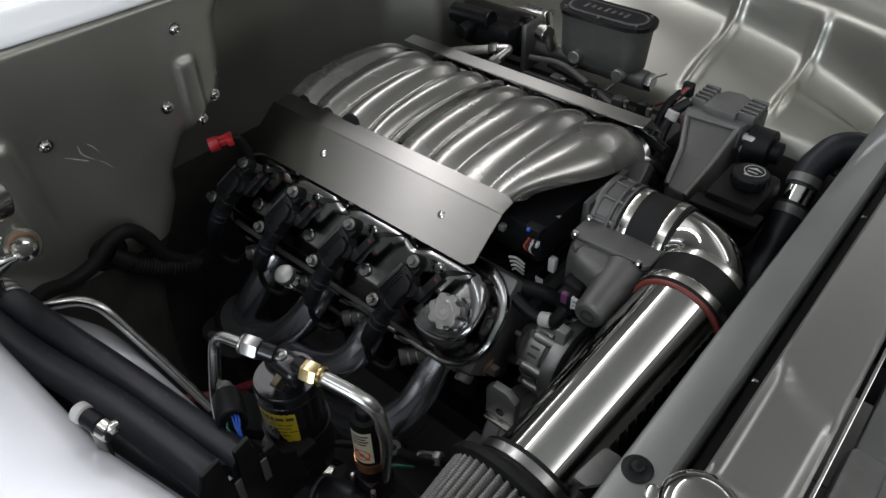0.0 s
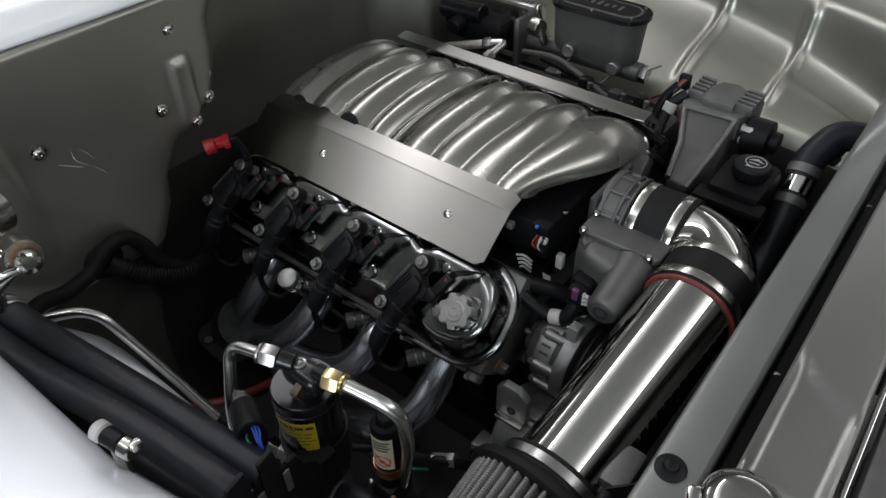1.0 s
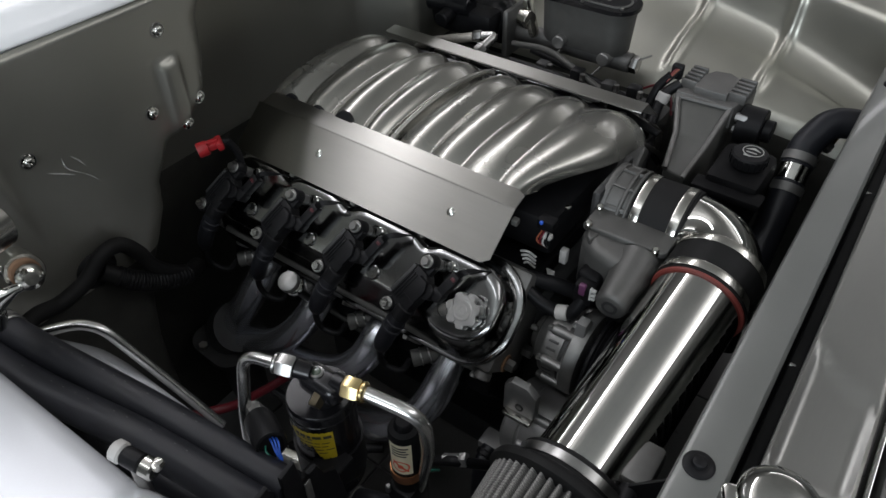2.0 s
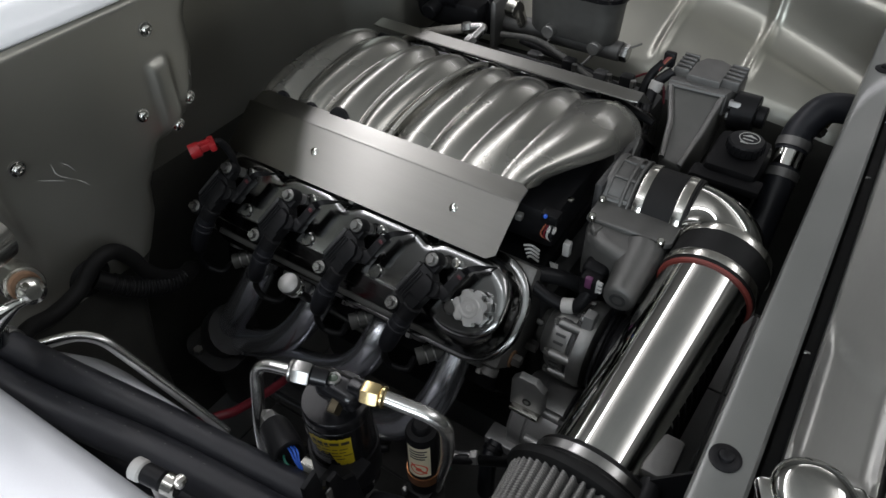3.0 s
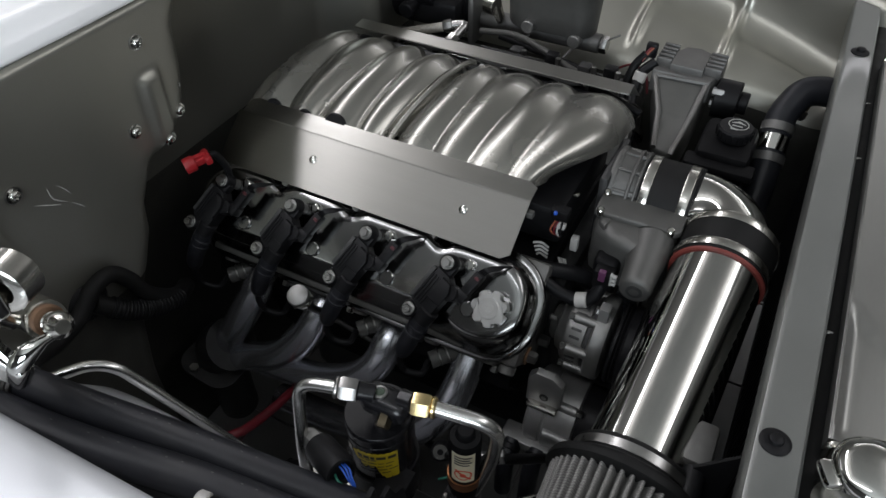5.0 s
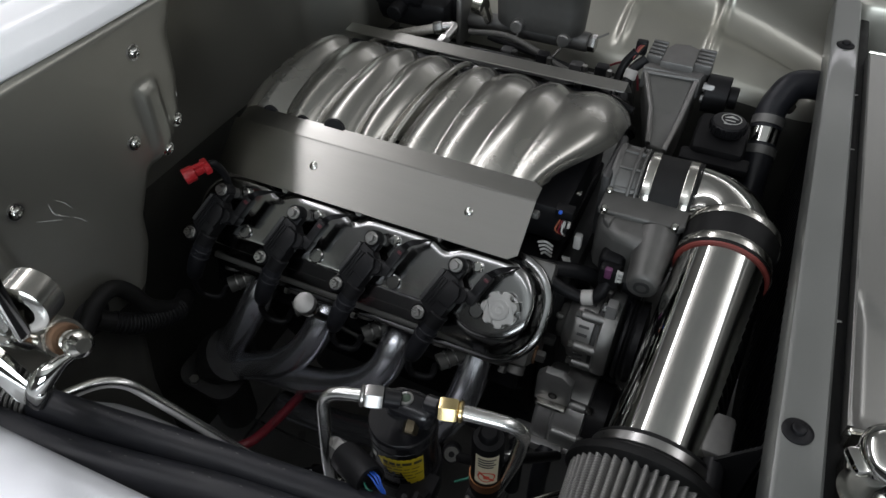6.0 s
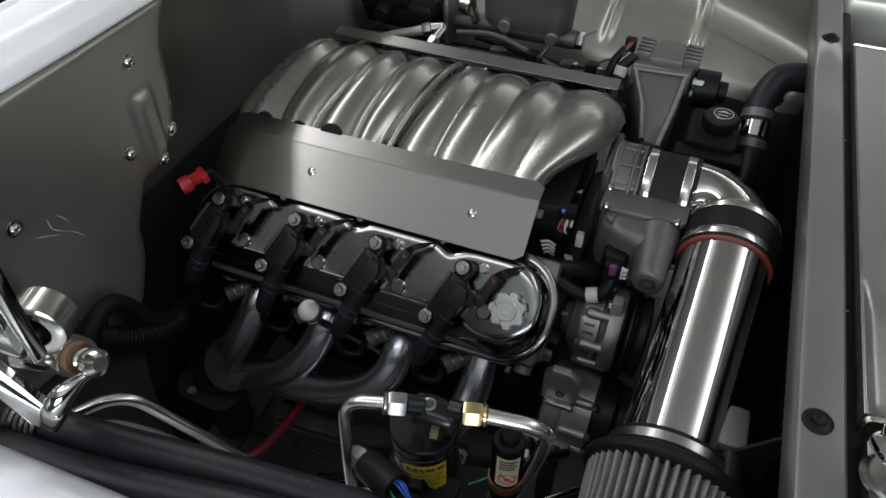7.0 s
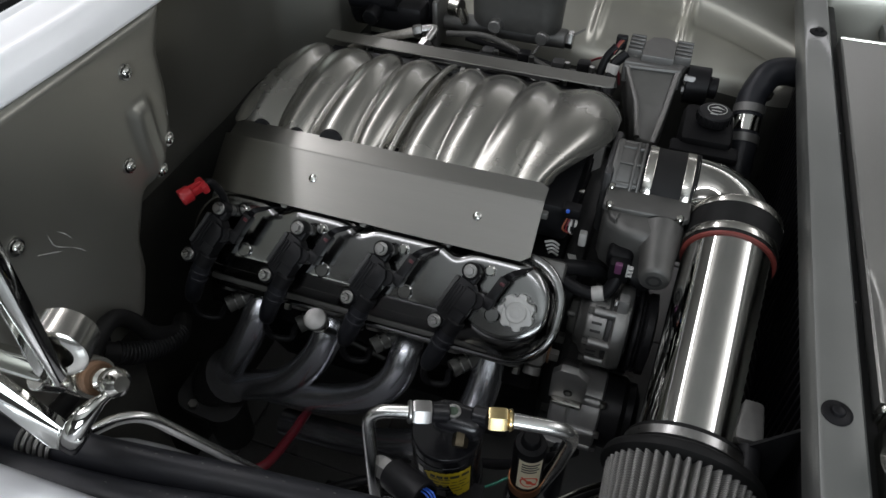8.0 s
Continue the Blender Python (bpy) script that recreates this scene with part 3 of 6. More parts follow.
def valve_cover(bank, flip):
    cover = thing("valve_cover", bank.translation, "polished aluminium valve cover with scalloped edge", "valve cover", "valve covers")
    layers = [(-0.007, -0.046, 0.0, 0), (-0.007, -0.038, 0.0, 0), (-0.0055, -0.0365, 0, 0), (0.0, -0.036, 0.003, 0), (0.0015, -0.024, 0.006, 0.10), (0.004, -0.012, 0.009, 0.34),
              (0.007, -0.004, 0.0105, 0.50), (0.010, -0.0012, 0.011, 0.54), (0.014, 0.0, 0.011, 0.55), (0.020, 0.0002, 0.010, 0.55)]
    bm = bmesh.new()
    rows = []
    for inset, v, wavy, low in layers:
        rows.append([bm.verts.new(bank @ Vector((x, y * flip, v))) for x, y in cover_outline(inset, wavy, low)])
    grid_faces(bm, rows, close_u=True)
    bm.faces.new(rows[-1])
    part("cover_shell", bm, COVER, cover, sharp=50)
    # stepped rails along the lower side
    for y, v, w, x0, x1 in ((-0.0395, -0.0185, 0.0035, -0.20, 0.175), (-0.0575, -0.0290, 0.009, -0.19, 0.20)):
        part("lower_rail", box((x1 - x0, w, 0.010), ((x0 + x1) / 2, y * flip, v + 0.0012), 0.0024, bank), CAST_DULL, cover)
    part("gasket", prism([(x, y * flip) for x, y in cover_outline(-0.004)][::flip], -0.049, -0.0462, bank, 0), RUBBER, cover, "black gasket")
    for c in (-0.10, 0.012, 0.124, 0.21):
        p, q = bank @ Vector((c, 0.058 * flip, -0.036)), bank @ Vector((c, 0.058 * flip, -0.014))
        b = part("cover_bolt", rod(p, q, 0.0045, n=12), STEEL, cover)
        part("bolt_head", hexagon(q, bank @ Vector((c, 0.058 * flip, -0.006)), 0.0065), STEEL, b)
    return cover


near_cover = valve_cover(BANK, 1)
valve_cover(BANK_FAR, -1)

# stand-off bosses under the coils and one flat boss beside each
for k, x in enumerate(CYL):
    for bx, by in ((0.0, 0.033), (-0.028, -0.033)):
        part("coil_boss", rod(BANK @ Vector((x + bx, by, -0.001)), BANK @ Vector((x + bx, by, 0.016)), 0.0072), CAST, near_cover)
    part("round_boss", rod(BANK @ Vector((x + 0.032, -0.012, -0.001)), BANK @ Vector((x + 0.032, -0.012, 0.004)), 0.0095), COVER, near_cover)
    part("round_boss", rod(BANK @ Vector((x + 0.018, 0.038, -0.001)), BANK @ Vector((x + 0.018, 0.038, 0.007)), 0.0065), CHROME, near_cover)

# scalloped filler cap
cap_m = BANK @ tx(0.229, -0.001, 0)
lob = [((0.0218 - 0.0062 * max(0, math.cos(7 * a)) ** 1.7) * math.cos(a), (0.0218 - 0.0062 * max(0, math.cos(7 * a)) ** 1.7) * math.sin(a)) for a in np.linspace(0, 2 * math.pi, 96, endpoint=False)]
part("filler_neck", lathe([(0.020, 0), (0.020, 0.012), (0, 0.012)], cap_m, 32), COVER, near_cover)
filler = part("filler_cap", prism(lob, 0.008, 0.021, cap_m, 0.0022), FILLER, near_cover, "machined scalloped aluminium oil filler cap", sharp=15)
part("cap_disc", lathe([(0, 0.0222), (0.003, 0.0222), (0.0034, 0.0228), (0.0062, 0.0228), (0.0066, 0.0224), (0.0092, 0.0224), (0.0096, 0.0228), (0.0118, 0.0228), (0.0124, 0.0222), (0.0124, 0.0206), (0, 0.0206)][::-1], cap_m, 40), FILLER, filler, "turned disc", sharp=15)


def ignition_coil():
    coil = thing("ignition_coil", (0, 0, 0), "black plastic ignition coil with steel bolts", "ignition coil", "ignition coils", m=Matrix())
    core = [(-0.007, -0.024), (0.006, -0.028), (0.026, -0.028), (0.026, 0.016), (0.012, 0.026), (-0.005, 0.026)]
    part("coil_body", prism(core, 0.014, 0.033, None, 0.003), PLASTIC, coil, local=True)
    part("laminated_core", box((0.005, 0.044, 0.018), (-0.0085, 0.001, 0.023), 0.001), CAST_DARK, coil, local=True)
    part("raised_block", prism([(0.009, -0.008), (0.028, -0.008), (0.028, 0.012), (0.022, 0.021), (0.009, 0.021)], 0.033, 0.040, None, 0.0025), PLASTIC, coil, local=True)
    for k in range(4):
        part("rib", box((0.0022, 0.038, 0.0016), (-0.004 + 0.0038 * k, -0.002, 0.0336), 0.0004), PLASTIC, coil, local=True)
    part("round_shoulder", rod((0.026, 0.012, 0.014), (0.026, 0.012, 0.035), 0.010, n=28), PLASTIC, coil, local=True)
    for y, dx in ((0.030, 0.004), (-0.030, 0.006)):
        part("ear_tab", box((0.018, 0.016, 0.014), (dx, y, 0.023), 0.003), PLASTIC, coil, local=True)
    for y in (0.036, -0.036):
        ear = part("mounting_ear", lathe([(0.0045, 0.016), (0.0105, 0.016), (0.0105, 0.030), (0.009, 0.032), (0.0045, 0.032)], tx(0, y, 0), 20), PLASTIC, coil, local=True)
        b = part("bolt", hexagon((0, y, 0.032), (0, y, 0.0395), 0.0058), STEEL, ear, "zinc hex bolt", local=True)
        part("bolt_washer", rod((0, y, 0.0315), (0, y, 0.0335), 0.0082), STEEL, b, local=True)
    bm = box((0.012, 0.038, 0.014), (0.0375, 0.034, 0.024), 0.002)
    box((0.015, 0.014, 0.016), (0.037, 0.018, 0.024), 0.002, bm=bm)
    plug = part("connector", bm, PLASTIC, coil, local=True)
    part("lock_tab", box((0.006, 0.004, 0.003), (0.039, 0.046, 0.0315), 0.001), DARK_RED, plug, "red lock tab", local=True)
    for k, mt in enumerate((PLASTIC, PLASTIC, PLASTIC, PLASTIC)):
        part("wire", sweep(smooth_path([(0.0335 + 0.0025 * k, 0.052, 0.025), (0.038 + 0.002 * k, 0.061, 0.029), (0.043 + 0.002 * k, 0.069, 0.022), (0.050, 0.076, 0.006), (0.056, 0.082, -0.02)], 4), 0.0011, 6), mt, plug, local=True)
    tower = part("output_tower", rod((0.019, -0.020, 0.024), (0.019, -0.040, 0.020), 0.0125, 0.0115), PLASTIC, coil, local=True)
    return coil


first = ignition_coil()
TURN = -23.0
coil_pose = [BANK @ tx(x - 0.014, 0, 0) @ pose(0, 0, 0, 0, 0, TURN) for x in CYL]
first.matrix_world = coil_pose[0]
for m in coil_pose[1:]:
    copy_thing(first, m)

# plug leads: a thick moulded boot over each header tube, then a thin lead to the plug
for k, x in enumerate(CYL):
    lead = thing("spark_plug_lead", (x, -0.3, 0.75), "black spark plug lead with thick rubber boot", "spark plug lead", "spark plug leads")
    way_to = [coil_pose[k] @ Vector(q) for q in ((0.019, -0.034, 0.021), (0.019, -0.050, 0.016), (0.0195, -0.068, 0.008), (0.019, -0.086, -0.004), (0.018, -0.092, -0.012))]
    boot = part("boot", sweep(smooth_path(way_to, 6), lambda t: 0.0118 - 0.0022 * smoothstep(0.55, 1, t), 18), RUBBER, lead, "thick rubber boot")
    for q in (0.16, 0.3):
        p = way_to[0].lerp(way_to[2], q * 2)
        part("boot_collar", rod(p, p + (way_to[1] - way_to[0]).normalized() * 0.005, 0.0132, n=24), RUBBER, boot)
    plug = BANK @ Vector((x + 0.016, -0.074, -0.088))
    b = way_to[-1]
    c = b + Vector((-0.006, 0.000, -0.022))
    part("thin_lead", sweep(smooth_path([b, c, c + Vector((0.004, 0.004, -0.022)), c + Vector((0.024, 0.012, -0.028)), plug + Vector((-0.032, -0.034, -0.008))], 6), 0.0045, 10), PLASTIC, lead)
    q = plug + Vector((-0.030, -0.032, -0.006))
    pb = part("plug_boot", sweep([q, q.lerp(plug, 0.5), plug], 0.0118, 18), GREY_PLASTIC, lead, "grey heat sleeve")
    for t in (0.25, 0.5):
        r0 = q.lerp(plug, t)
        part("sleeve_band", rod(r0, r0 + (plug - q).normalized() * 0.0025, 0.0128), STEEL, pb)


def exhaust_header():
    """Four primary tubes that sweep down and back along the block into one flange."""
    hd = thing("exhaust_header", (0, -0.3, 0.6), "dark ceramic-coated exhaust header with four tubes", "exhaust header")
    for k, x in enumerate(CYL):
        port = BANK @ Vector((x + 0.028, -0.068, -0.095))
        flange = part("port_flange", prism(stadium(0.088, 0.05, 0.012), 0, 0.009, frame_of(port, port + Vector((0, -1, -1))) @ pose(0, 0, 0, 0, 0, 0), 0.002), CAST, hd)
        for dx in (-0.037, 0.037):
            p = port + Vector((dx, -0.005, -0.005))
            part("flange_bolt", hexagon(p, p + Vector((0, -0.009, -0.009)), 0.006), STEEL, flange)
        ways = {3: [(0.1965, -0.262, 0.676), (0.188, -0.290, 0.642), (0.163, -0.312, 0.608), (0.128, -0.318, 0.580), (0.08, -0.312, 0.540), (0.0, -0.300, 0.490), (-0.12, -0.290, 0.460)],
                2: [(0.0855, -0.262, 0.690), (0.078, -0.285, 0.664), (0.050, -0.300, 0.634), (0.0, -0.306, 0.606), (-0.06, -0.306, 0.588), (-0.15, -0.300, 0.565)],
                1: [(-0.029, -0.262, 0.686), (-0.046, -0.288, 0.650), (-0.085, -0.304, 0.608), (-0.14, -0.305, 0.572), (-0.20, -0.30, 0.535)],
                0: [(-0.141, -0.262, 0.684), (-0.156, -0.285, 0.645), (-0.185, -0.298, 0.592), (-0.215, -0.30, 0.530)]}[k]
        part("primary_tube", sweep(smooth_path([port] + ways, 8), 0.0222, 28), HEADER, hd)
    p = Vector((-0.215, -0.302, 0.545))
    part("collector", sweep(smooth_path([p + Vector((0.03, 0.0, 0.03)), p, p + Vector((-0.02, 0.01, -0.08)), p + Vector((-0.03, 0.02, -0.2))], 6), lambda t: 0.043 - 0.01 * t, 20), CAST_DARK, hd)
    m = frame_of(p + Vector((-0.006, 0, -0.02)), p + Vector((-0.016, 0.0, -0.07)))
    fl = part("collector_flange", prism(stadium(0.11, 0.10, 0.03), 0, 0.010, m, 0.002), CAST_DARK, hd)
    for a in range(3):
        q = m @ Vector((0.048 * math.cos(2.1 * a + 0.4), 0.042 * math.sin(2.1 * a + 0.4), -0.008))
        part("flange_bolt", hexagon(q, m @ (m.inverted() @ q + Vector((0, 0, 0.008))), 0.008), STEEL, fl)


exhaust_header()

# dipstick with a round machined knob
dip = thing("dipstick", (-0.005, -0.319, 0.70), "oil dipstick with round machined aluminium knob", "dipstick")
way = Vector((0.10, -0.45, 0.89)).normalized()
k0 = Vector((-0.005, -0.319, 0.793))
part("knob", lathe([(0, -0.006), (0.0120, -0.006), (0.0142, -0.004), (0.0142, 0.002), (0.0132, 0.0040), (0.0110, 0.0050), (0, 0.0060)], frame_of(k0, k0 + way), 32), CAST_ALT, dip)
part("collar", rod(k0 - way * 0.018, k0 - way * 0.006, 0.009), CHROME, dip)
part("flange", rod(k0 - way * 0.024, k0 - way * 0.018, 0.0125), CHROME, dip)
part("guide_tube", sweep(smooth_path([k0 - way * 0.024, k0 - way * 0.06, k0 - way * 0.12 + Vector((0, 0.02, -0.02)), (0.02, -0.2, 0.58)], 6), 0.0055, 12), STEEL, dip)


# ---- intake manifold ----
NEAR_SEAMS = [-0.227, -0.148, -0.100, -0.038, 0.003, 0.026, 0.078, 0.127, 0.200, 0.285]
FAR_SEAMS = [-0.222, -0.165, -0.098, -0.049, 0.012, 0.037, 0.081, 0.144, 0.194, 0.285]


def seam_places(s):
    w = min(1.0, max(0.0, (s - 0.02) / 0.72))
    return [p + (q - p) * w for p, q in zip(NEAR_SEAMS, FAR_SEAMS)]


def manifold_point(s, x, lobe):
    """A place on the eight-runner shell: s runs from the near side over the top to the far side."""
    a = math.pi * (0.10 + 0.80 * s)
    deep = (0.0150 - 0.0062 * smoothstep(0.0, 0.06, x)) * smoothstep(1.08, 0.86, s)
    deep *= 1 - 0.45 * smoothstep(0.08, 0.18, x) * (1 - smoothstep(0.0, 0.6, s))
    r = -deep * (1 - lobe)
    end = 1.0
    if x > 0.235:
        end = math.sqrt(max(0.0, 1 - ((x - 0.235) / 0.053) ** 2))
    if x < -0.18:
        end = math.sqrt(max(0.0, 1 - ((-0.18 - x) / 0.047) ** 2))
    end = end ** 0.7
    ca, sa = math.cos(a), math.sin(a)
    base = 0.895 - 0.026 * smoothstep(0.25, 0.9, s)
    y = -(0.138 + r) * math.copysign(abs(ca) ** 0.97, ca) * (0.55 + 0.45 * end)
    z = base + (0.937 - base + r) * abs(sa) ** 0.85 * end
    # the front runner stops short on the near side
    if x > 0.17:
        x = 0.17 + (x - 0.17) * (0.50 + 0.50 * smoothstep(0.0, 0.6, s))
    return Vector((x, y, z))


def runner_bulge(v):
    """The full round of one runner across its width, with a small fillet in the valley."""
    v = min(1.0, abs(v))
    edge = 0.84
    if v < edge:
        return 1 - v * v
    t = (v - edge) / (1 - edge)
    return 1 - edge * edge - edge * (1 - edge) * (2 * t - t * t)


def intake_manifold():
    mani = thing("intake_manifold", (0, 0, 0.82), "silver painted intake manifold with eight curved runners", "intake manifold")
    bm = bmesh.new()
    rows = []
    for k in range(9):
        if k == 4:
            continue
        for v in np.linspace(-1, 1, 19)[(0 if k in (0, 5) else 1):]:
            v = math.sin(v * math.pi / 2) if 0 < k < 8 else v
            lobe = runner_bulge(v)
            if (k == 0 and v < 0) or (k == 8 and v > 0):
                lobe = 1.0 - 0.45 * v * v
            row = []
            for s in np.linspace(0, 1, 64):
                p, q = seam_places(s)[k:k + 2]
                x = (p + q) / 2 + (q - p) / 2 * v
                row.append(manifold_point(s, min(max(x, -0.2268), 0.2878), lobe))
            rows.append(row)
        if k == 3:
            # a deep crevice between the two groups of runners
            for f in (0.3, 0.7):
                rows.append([manifold_point(s, seam_places(s)[4] + f * 0.024, -2.2) for s in np.linspace(0, 1, 64)])
    grid_faces(bm, [[bm.verts.new(p) for p in row] for row in rows])
    part("runner_shell", bm, MANIFOLD, mani, sharp=75)
    part("centre_lip", sweep([manifold_point(s, seam_places(s)[5] - 0.0075, 0.75) for s in np.linspace(0.03, 0.86, 48)], 0.0044, 14), MANIFOLD, mani, "raised seam lip")
    part("base", box((0.47, 0.20, 0.06), (0.02, 0, 0.835), 0.01), PLASTIC, mani, "black lower manifold")
    for x, r, z in ((-0.188, 0.014, 0.909), (-0.136, 0.013, 0.908), (-0.086, 0.018, 0.9105)):
        part("runner_mouth", lathe([(0, 0), (r - 0.001, 0), (r, 0.003), (r - 0.002, 0.006), (0, 0.006)], pose(x + 0.023, -0.1255, z, 62, 0, 0), 24), PLASTIC, mani)
    return mani


intake_manifold()


def coil_shield(side):
    """A folded stainless sheet over the coils, with two screws and a soft-cornered lower edge."""
    sh = thing("coil_cover_shield", (0.0, -0.17 * side, 0.86), "brushed stainless folded heat shield beside the manifold", "heat shield", "heat shields")
    x0, x1 = (-0.205, 0.228) if side > 0 else (-0.19, 0.262)
    if side < 0:
        prof = [(-0.122, 0.9150), (-0.1500, 0.9150), (-0.1515, 0.9146), (-0.1524, 0.9132), (-0.180, 0.8890), (-0.211, 0.8645)]
    else:
        prof = [(-0.126, 0.9185), (-0.1505, 0.9115), (-0.1518, 0.9108), (-0.1528, 0.9096), (-0.180, 0.8890), (-0.211, 0.8645)]
    bm = bmesh.new()
    n, thick = 40, 0.0015
    rows_o, rows_i = [], []
    dense = [Vector((0, *p)) for p in prof]
    for k in range(n + 1):
        x = x0 + (x1 - x0) * k / n
        ro, ri = [], []
        for i, p in enumerate(dense):
            y, z = p.y, p.z
            if i == len(dense) - 1:
                e = min(x - x0, x1 - x)
                cut = 0.008 * (1 - math.sqrt(max(0, 1 - (1 - min(1, e / 0.008)) ** 2)))
                y, z = y + cut * 0.8, z + cut * 0.6
            if i == 0:
                e = min(x - x0, x1 - x)
                cut = 0.005 * (1 - min(1, e / 0.006))
                y, z = y - cut, z - cut * 0.4
            xx = x
            # the ends splay a little outwards down the face
            f = (x - (x0 + x1) / 2) / ((x1 - x0) / 2)
            xx += (-0.006 if i < 2 else 0.0) * (-1 if f < 0 else 0) * abs(f) ** 6 * side
            ro.append(bm.verts.new((xx, y * side, z)))
            ri.append(bm.verts.new((xx, (y + 0.0009) * side, z - thick)))
        rows_o.append(ro)
        rows_i.append(ri)
    grid_faces(bm, rows_o)
    grid_faces(bm, [r[::-1] for r in rows_i])
    for a, b in ((rows_o[0], rows_i[0]), (rows_o[-1], rows_i[-1])):
        for j in range(len(a) - 1):
            bm.faces.new((a[j], a[j + 1], b[j + 1], b[j]))
    for j in (0, len(dense) - 1):
        for k in range(n):
            bm.faces.new((rows_o[k][j], rows_o[k + 1][j], rows_i[k + 1][j], rows_i[k][j]))
    part("folded_sheet", bm, BRUSHED, sh, sharp=12)
    for x in (-0.066, 0.154):
        c = Vector((x, -0.1785 * side, 0.8895))
        nrm = Vector((0, -0.62 * side, 0.78)).normalized()
        s = part("screw", lathe([(0, 0), (0.0058, 0), (0.0056, 0.0015), (0.004, 0.0030), (0.0016, 0.0034), (0.0014, 0.002), (0, 0.002)], frame_of(c - nrm * 0.0005, c + nrm), 18), CHROME, sh, "small button-head screw")
    for x in (-0.15, 0.18):
        part("stand_off", rod((x, -0.19 * side, 0.80), (x, -0.19 * side, 0.874), 0.006, n=12), STEEL, sh)


coil_shield(1)
coil_shield(-1)


rail_far = thing("fuel_rail", (0.03, 0.118, 0.85), "dark polished fuel rail below the far shield", "fuel rail")
part("rail_tube", sweep([(-0.175, 0.114, 0.900), (0.03, 0.119, 0.897), (0.238, 0.124, 0.894)], 0.0085, 20), GLOSS_BLACK, rail_far)
for x in (-0.10, 0.02, 0.10, 0.20):
    part("rail_post", rod((x, 0.122, 0.84), (x, 0.119, 0.896), 0.007, n=16), PLASTIC, rail_far)
    part("rail_bolt", hexagon((x + 0.02, 0.112, 0.903), (x + 0.02, 0.110, 0.909), 0.0045), STEEL, rail_far)


# ---- intake tract ----
def band_clamp(parent, c, d, r, w=0.011, label="polished band clamp"):
    """A worm-drive band round a hose: the strap and its screw housing."""
    c, d = Vector(c), Vector(d).normalized()
    strap = part("band_clamp", lathe([(r, -w / 2), (r + 0.0012, -w / 2), (r + 0.0016, -w / 2 + 0.001), (r + 0.0016, w / 2 - 0.001), (r + 0.0012, w / 2), (r, w / 2)], frame_of(c, c + d), 56), CHROME_DULL, parent, label)
    return strap


